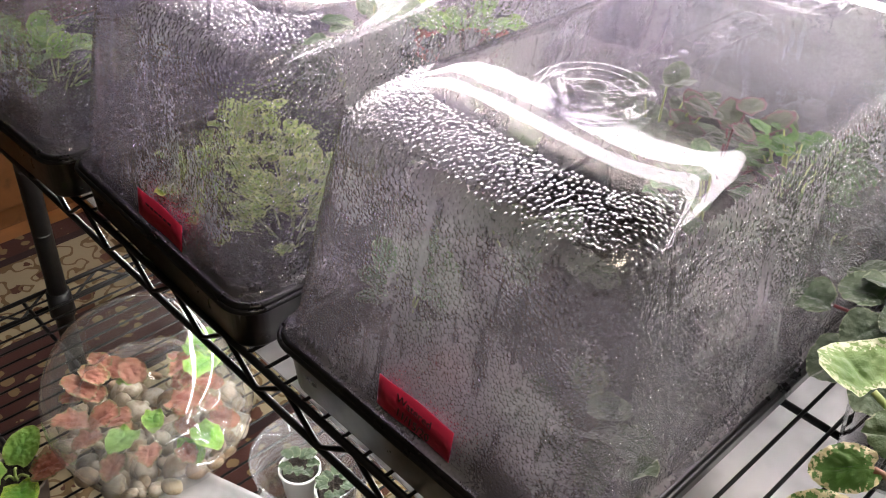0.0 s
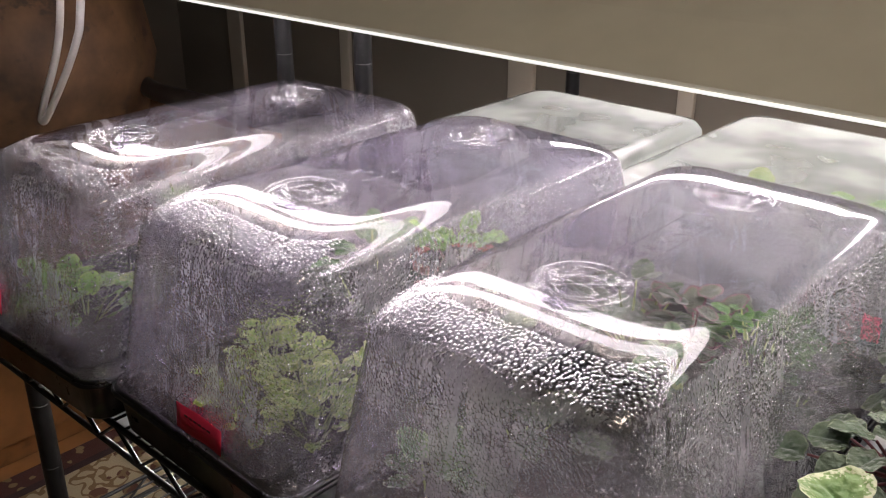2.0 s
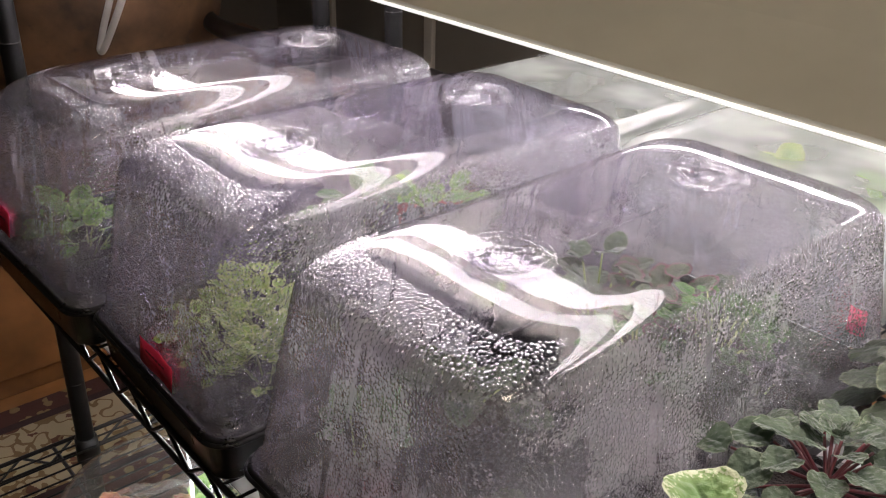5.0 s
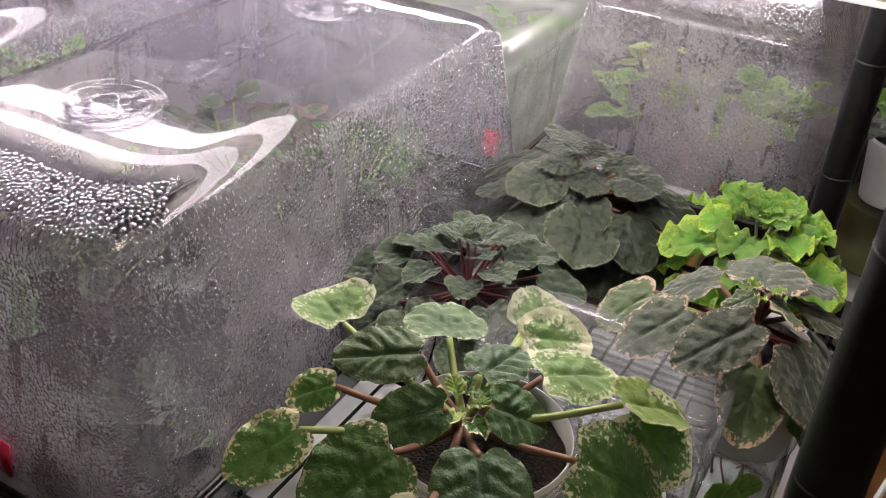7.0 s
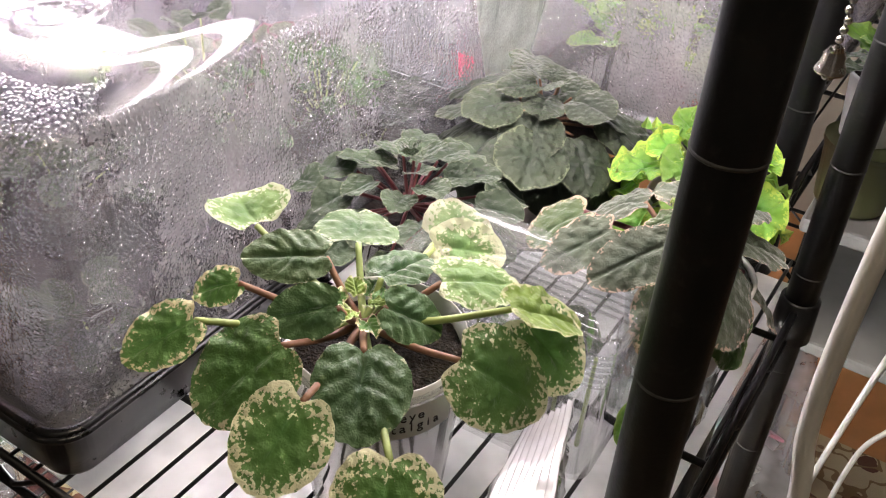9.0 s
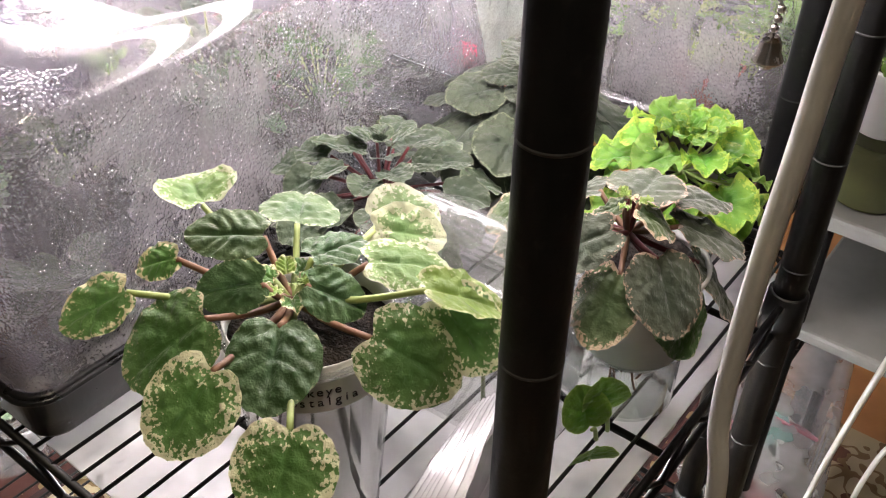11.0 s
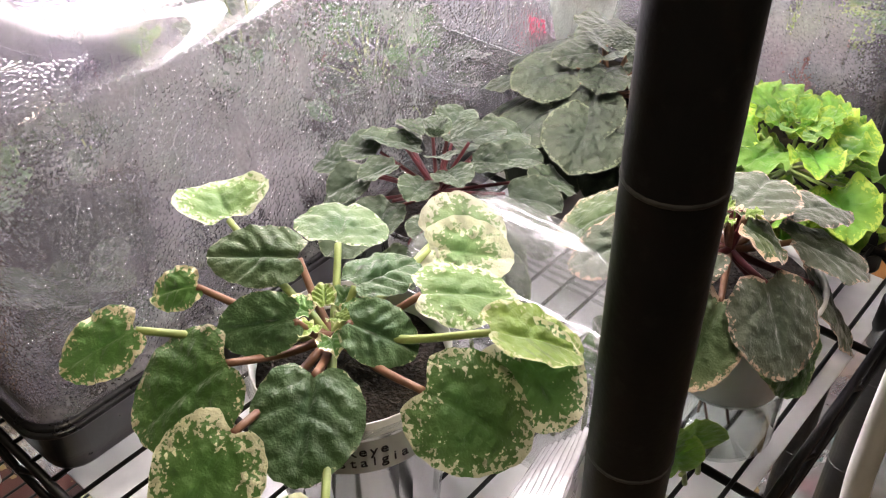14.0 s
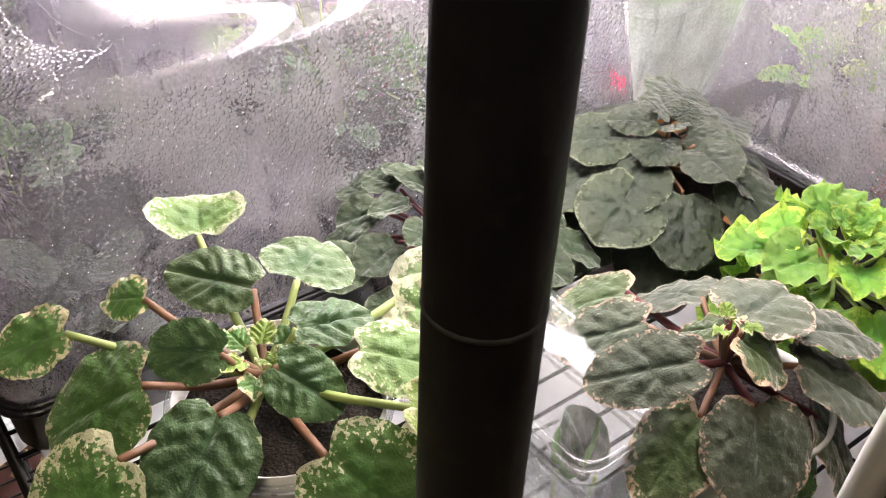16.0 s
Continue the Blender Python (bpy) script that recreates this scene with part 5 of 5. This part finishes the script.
globe = thing("glass_terrarium", "round glass bowl terrarium with pebbles and coral leaves", "terrarium", pose(GX, GY, 0))
prof = []
for k in range(0, 19):
    a = radians(-75 + 138 * k / 18)
    prof.append((GR * math.cos(a), GZ + GR * math.sin(a)))
prof = [(0, GZ - GR * math.sin(radians(75)))] + prof
part("bowl", lathe(prof + [(p[0] - 0.002, p[1]) for p in prof[::-1][:1]], 48), M_GLASS, globe)
film = bmesh.new()
n = 40
rings = []
for i in range(12):
    f = i / 11
    r = GR * (0.98 - 0.3 * f)
    ring = []
    for k in range(n):
        a = 2 * math.pi * k / n
        w = 0.007 * noise.noise(Vector((math.cos(a) * 4, math.sin(a) * 4, f * 5)))
        ring.append((math.cos(a) * (r - 0.006 + w), math.sin(a) * (r - 0.006 + w), GZ - 0.03 + 0.05 * f + w))
    rings.append(ring)
part("film", loft(rings, film, cap=False), M_WRAP, globe, "crinkled clear film round the leaves")
rng = random.Random(5)
pm = []
for k in range(8):
    bm = pebble_mesh(k, 0.0098)
    me = bpy.data.meshes.new("pebble")
    bm.to_mesh(me)
    bm.free()
    me.shade_smooth()
    me.materials.append(M_PEBBLE)
    pm.append(me)
for k in range(240):
    lay = k % 3
    rr = (GR * (0.55, 0.76, 0.86)[lay] - 0.004) * math.sqrt(rng.random()) if k > 60 else GR * (0.6, 0.78, 0.86)[lay] * (0.92 + 0.06 * rng.random())
    a = rng.random() * 6.28
    ob = new("pebble", pm[k % 8])
    ob.parent = globe
    s = 0.75 + 0.6 * rng.random()
    ob.matrix_local = pose(rr * math.cos(a), rr * math.sin(a), GZ - GR * 0.82 + lay * 0.018 + 0.004, rng.random() * 40, rng.random() * 40, rng.random() * 360) @ Matrix.Diagonal((s, s, s, 1))
cl = [leaf_mesh("leaf", 0.036, 0.028, m, 0.3, 0.0006, 5, 22, 9, 0.2, 0.002, seed=300 + i) for i, m in enumerate((M_CORAL, M_CORAL, M_SPROUT))]
for k in range(34):
    a, rr = rng.random() * 6.28, 0.074 * math.sqrt(rng.random())
    b = (rr * math.cos(a), rr * math.sin(a), GZ - 0.03 + 0.035 * rng.random())
    place_leaf(globe, cl[k % 3 if k % 4 else 0], b, (b[0] + math.cos(a), b[1] + math.sin(a), b[2] + rng.random() - 0.3), scale=0.8 + 0.5 * rng.random())

low = thing("seedling_cup", "wide clear cup holding two small potted seedlings", "cup")
LX, LY = -0.258, 0.437
part("cup_wall", lathe([(0, LOWZ + 0.001), (0.052, LOWZ + 0.001), (0.054, LOWZ + 0.004), (0.064, LOWZ + 0.09), (0.066, LOWZ + 0.092), (0.063, LOWZ + 0.092), (0.053, LOWZ + 0.005), (0, LOWZ + 0.004)], 36, cx=LX, cy=LY), M_CLEAR, low)
for k, (dx, dy) in enumerate(((-0.024, 0.0), (0.025, 0.012))):
    s = thing("seedling", "small seedling in a white rimmed pot", "plant", group="seedlings on the lower shelf")
    cup_pot(s, LX + dx, LY + dy, 0.022, 0.045, LOWZ + 0.006, M_WHITE, 0.8, 0.92)
    ml = leaf_mesh("leaf", 0.015, 0.012, M_GREY, 0.3, 0.0006, 4, 18, 9, 0.2, 0.001, seed=330 + k)
    for j in range(9):
        a = j * 0.7 + k
        b = (LX + dx + 0.008 * math.cos(a), LY + dy + 0.008 * math.sin(a), LOWZ + 0.055 + 0.004 * (j % 3))
        place_leaf(s, ml, b, (b[0] + math.cos(a), b[1] + math.sin(a), b[2] + 0.4))
lidbox = thing("plastic_box", "small white translucent lidded plastic box", "box", pose(-0.288, 0.326, LOWZ, 0, 0, 20))
part("body", loft([rr_ring(0.05, 0.035, 0.01, 0.001), rr_ring(0.055, 0.04, 0.012, 0.055)]), M_MILK, lidbox)
part("lid", loft([rr_ring(0.058, 0.043, 0.012, 0.056), rr_ring(0.059, 0.044, 0.012, 0.06), rr_ring(0.057, 0.042, 0.012, 0.064), rr_ring(0.05, 0.035, 0.01, 0.064), rr_ring(0.048, 0.033, 0.01, 0.062)]), M_MILK, lidbox)
young = thing("potted_plant", "young plant with glossy green and lime leaves", "plant")
cup_pot(young, -0.47, 0.20, 0.032, 0.055, LOWZ, M_STONEPOT, 0.8, 0.92)
for k, (b, t, m) in enumerate((((-0.475, 0.205, -0.318), (-0.505, 0.235, -0.3), M_SPROUT), ((-0.46, 0.2, -0.322), (-0.425, 0.19, -0.312), M_LIME), ((-0.47, 0.19, -0.32), (-0.5, 0.165, -0.31), M_SPROUT), ((-0.455, 0.21, -0.318), (-0.445, 0.245, -0.305), M_CORAL))):
    place_leaf(young, leaf_mesh("leaf", 0.05, 0.036, m, 0.35, 0.0008, 6, 30, 12, 0.2, 0.001, seed=340 + k), b, t)
    stalk(young, (-0.47, 0.2, -0.33), b, M_STEM, 0.0016)


# ---------------------------------------------------------------- left of the racks
cab = thing("wooden_cabinet", "low orange-brown wooden cabinet against the room", "cabinet")
part("body", box_bm(-2.25, -1.62, 0.2, 1.5, FLOOR + 0.001, -0.17, 0.006), M_WOODF, cab, shade=False)
for y in (0.225, 0.865):
    d = part("door", box_bm(-1.619, -1.602, y, y + 0.61, FLOOR + 0.06, -0.2, 0.004), M_WOODF, cab, shade=False)
    part("handle", bar([(-1.60, y + 0.56, -0.5), (-1.585, y + 0.56, -0.5), (-1.585, y + 0.56, -0.4), (-1.60, y + 0.56, -0.4)], 0.004, 8), M_DARKMETAL, d)
pot = thing("clay_jar", "big round brown clay jar with a dark ring handle", "jar", pose(-1.72, 0.82, -0.169))
part("body", lathe([(0, 0.001), (0.14, 0.001), (0.2, 0.04), (0.28, 0.14), (0.31, 0.27), (0.29, 0.4), (0.2, 0.5), (0.13, 0.53), (0.125, 0.57), (0.14, 0.585), (0.12, 0.585), (0.11, 0.53)], 48), M_CERAMIC, pot)
ringh = [(0.315 + 0.035 * math.cos(a), -0.12, 0.09 + 0.035 * math.sin(a)) for a in [2 * math.pi * k / 20 for k in range(20)]]
part("ring_handle", tube_pts(bmesh.new(), ringh, 0.009, 10, closed=True), M_DARKMETAL, pot)
hose = thing("black_hose", "thick black hose sagging between the racks", "hose")
part("hose_body", bar(smooth_path([(-1.62, 1.04, 0.06), (-1.45, 1.0, 0.045), (-1.25, 0.99, 0.052), (-1.05, 1.02, 0.045), (-0.85, 1.2, 0.0), (-0.8, 1.6, -0.4), (-0.8, 1.7, FLOOR + 0.03)], 10), 0.02, 14), M_DARKMETAL, hose)


def cord(pts, r, label, name="power_cord", mat=None):
    c = thing(name, label, "cord")
    part("cord_body", bar(smooth_path(pts, 10), r, 10), mat or M_CORD, c)
    return c


cord([(-1.0, 0.66, 1.18), (-1.13, 0.69, 0.5), (-1.2, 0.7, 0.255), (-1.31, 0.7, 0.1), (-1.335, 0.7, 0.062), (-1.3, 0.7, 0.08), (-1.16, 0.7, 0.22), (-1.09, 0.69, 0.32), (-0.9, 0.66, 0.7), (-0.78, 0.62, 1.18)], 0.0065, "white power cord hanging in a long loop")

# ---------------------------------------------------------------- right of the racks
cord([(0.515, 0.53, 1.2), (0.524, 0.5, 0.5), (0.521, 0.5, 0.326), (0.518, 0.5, 0.255), (0.517, 0.5, 0.19), (0.519, 0.5, 0.14), (0.528, 0.5, 0.08), (0.535, 0.5, -0.1), (0.54, 0.5, -0.5), (0.55, 0.6, FLOOR + 0.02)], 0.0054, "thick white power cable running down beside the posts")
cord([(0.60, 0.9, 0.5), (0.575, 0.9, 0.1), (0.553, 0.9, -0.06), (0.54, 0.9, -0.17), (0.528, 0.9, -0.3), (0.52, 0.9, -0.5), (0.54, 0.92, FLOOR + 0.018)], 0.0034, "thin white cord hanging beside the rear rack")
cord([(0.66, 1.1, 0.4), (0.625, 1.1, 0.0), (0.6, 1.1, -0.18), (0.603, 1.1, -0.27), (0.592, 1.1, -0.33), (0.567, 1.08, -0.38), (0.56, 1.05, -0.5), (0.58, 1.1, FLOOR + 0.018)], 0.0034, "thin wavy white cord at the room's side")

chain = thing("pull_chain", "nickel bead pull chain with a small bell end", "chain")
bm = bmesh.new()
bmesh.ops.create_uvsphere(bm, u_segments=10, v_segments=6, radius=0.0024)
bead = bpy.data.meshes.new("bead")
bm.to_mesh(bead)
bm.free()
bead.shade_smooth()
bead.materials.append(M_CHROME)
CX, CY, CZ = 0.457, 0.635, 0.269
for k in range(24):
    b = new("bead", bead)
    b.parent = chain
    b.location = (CX + 0.0006 * (k % 3), CY, CZ + 0.021 + k * 0.0056)
part("wire", bar([(CX, CY, CZ + 0.018), (CX + 0.0005, CY, CZ + 0.165), (0.435, 0.64, 0.41)], 0.0007, 5), M_CHROME, chain)
part("bell", lathe([(0, CZ), (0.003, CZ - 0.002), (0.0042, CZ + 0.001), (0.0085, CZ + 0.002), (0.0088, CZ + 0.0035), (0.0065, CZ + 0.008), (0.006, CZ + 0.013), (0.0035, CZ + 0.017), (0, CZ + 0.019)], 20, cx=CX, cy=CY), M_CHROME, chain)

M_GREYBOARD = plain("grey_board_paint", (0.2, 0.2, 0.195), 0.5, 0, 0.15, 14)
side = thing("side_table", "small grey side shelf on black legs", "shelf")
part("board", box_bm(0.425, 0.8, 1.0, 1.38, -0.055, -0.037, 0.004), M_GREYBOARD, side, shade=False)
part("lower_board", box_bm(0.425, 0.8, 1.0, 1.38, -0.2, -0.184, 0.004), M_GREYBOARD, side, shade=False)
for x in (0.44, 0.785):
    for y in (1.015, 1.365):
        part("leg", bar([(x, y, FLOOR + 0.001), (x, y, -0.0555)], 0.009, 12), M_BLACK, side)
bowl = thing("wick_reservoir", "olive-green lidded water tub on the grey board", "tub")
part("tub_body", lathe([(0, -0.036), (0.034, -0.036), (0.037, -0.033), (0.043, 0.03), (0.045, 0.032), (0.045, 0.038), (0, 0.039)], 32, cx=0.458, cy=1.06), plain("olive_plastic", (0.07, 0.075, 0.028), 0.4, 0, 0.25, 20), bowl)
pp = thing("potted_plant", "white pot with a leafy green plant on a water tub", "plant")
cup_pot(pp, 0.452, 1.06, 0.034, 0.07, 0.0395, M_WHITE, 0.8, 0.9)
rosette(pp, 0.452, 1.06, 0.118, ((7, 0.02, 0.0, 5, 1.0), (6, 0.012, 0.014, 30, 0.9), (4, 0.004, 0.024, 55, 0.8)), (M_SPROUT, M_GREY), M_STEM, 71, 0.042, 0.034, 0.3, ruffle=0.002)

M_PINK = plain("pink_print_plastic", (0.7, 0.2, 0.26), 0.45, 0, 0.5, 25, wear=(0.75, 0.65, 0.62))
M_TEAL = plain("teal_plastic", (0.2, 0.42, 0.36), 0.4, 0, 0.15, 25)
M_TUB = clear_plastic("cloudy_tub_plastic", (0.93, 0.93, 0.96), 0.34, streaks=False, top_z=9, haze=0.75, gloss=0.12, hue=(0.97, 0.96, 1.0))
TUBX, TUBY, TUBR, H = 0.412, 1.184, 10.9, 0.32
stub = thing("storage_tub", "clear plastic storage tub full of pink packets", "tub", pose(TUBX, TUBY, FLOOR + 0.013, 0, 0, TUBR))
part("body", loft([rr_ring(0.07, 0.175, 0.03, 0.001), rr_ring(0.074, 0.18, 0.033, 0.006), rr_ring(0.083, 0.192, 0.035, H - 0.02), rr_ring(0.089, 0.2, 0.036, H - 0.018), rr_ring(0.089, 0.2, 0.036, H - 0.012)], cap=False), M_TUB, stub)
part("lid", loft([rr_ring(0.091, 0.202, 0.036, H - 0.014), rr_ring(0.091, 0.202, 0.036, H - 0.003), rr_ring(0.085, 0.196, 0.034, H), rr_ring(0.076, 0.187, 0.03, H), rr_ring(0.073, 0.184, 0.03, H - 0.004)]), M_TUB, stub)
rng = random.Random(9)
tub_m = pose(TUBX, TUBY, FLOOR + 0.013, 0, 0, TUBR)
for k in range(64):
    fz = k / 64
    p = thing("packet", "small folded pink and white plastic packet", "packet", tub_m @ pose((rng.random() - 0.5) * 0.095, (rng.random() - 0.5) * 0.29, 0.03 + 0.185 * fz, rng.random() * 70 - 35, rng.random() * 70 - 35, rng.random() * 360), group="packets in the tub")
    w = 0.7 + 0.6 * rng.random()
    part("wrapper", box_bm(-0.028 * w, 0.028 * w, -0.02 * w, 0.02 * w, -0.003, 0.003, 0.0025), (M_PINK, M_PAPER, M_PINK, M_TEAL, M_PAPER, M_PAPER)[k % 6], p)
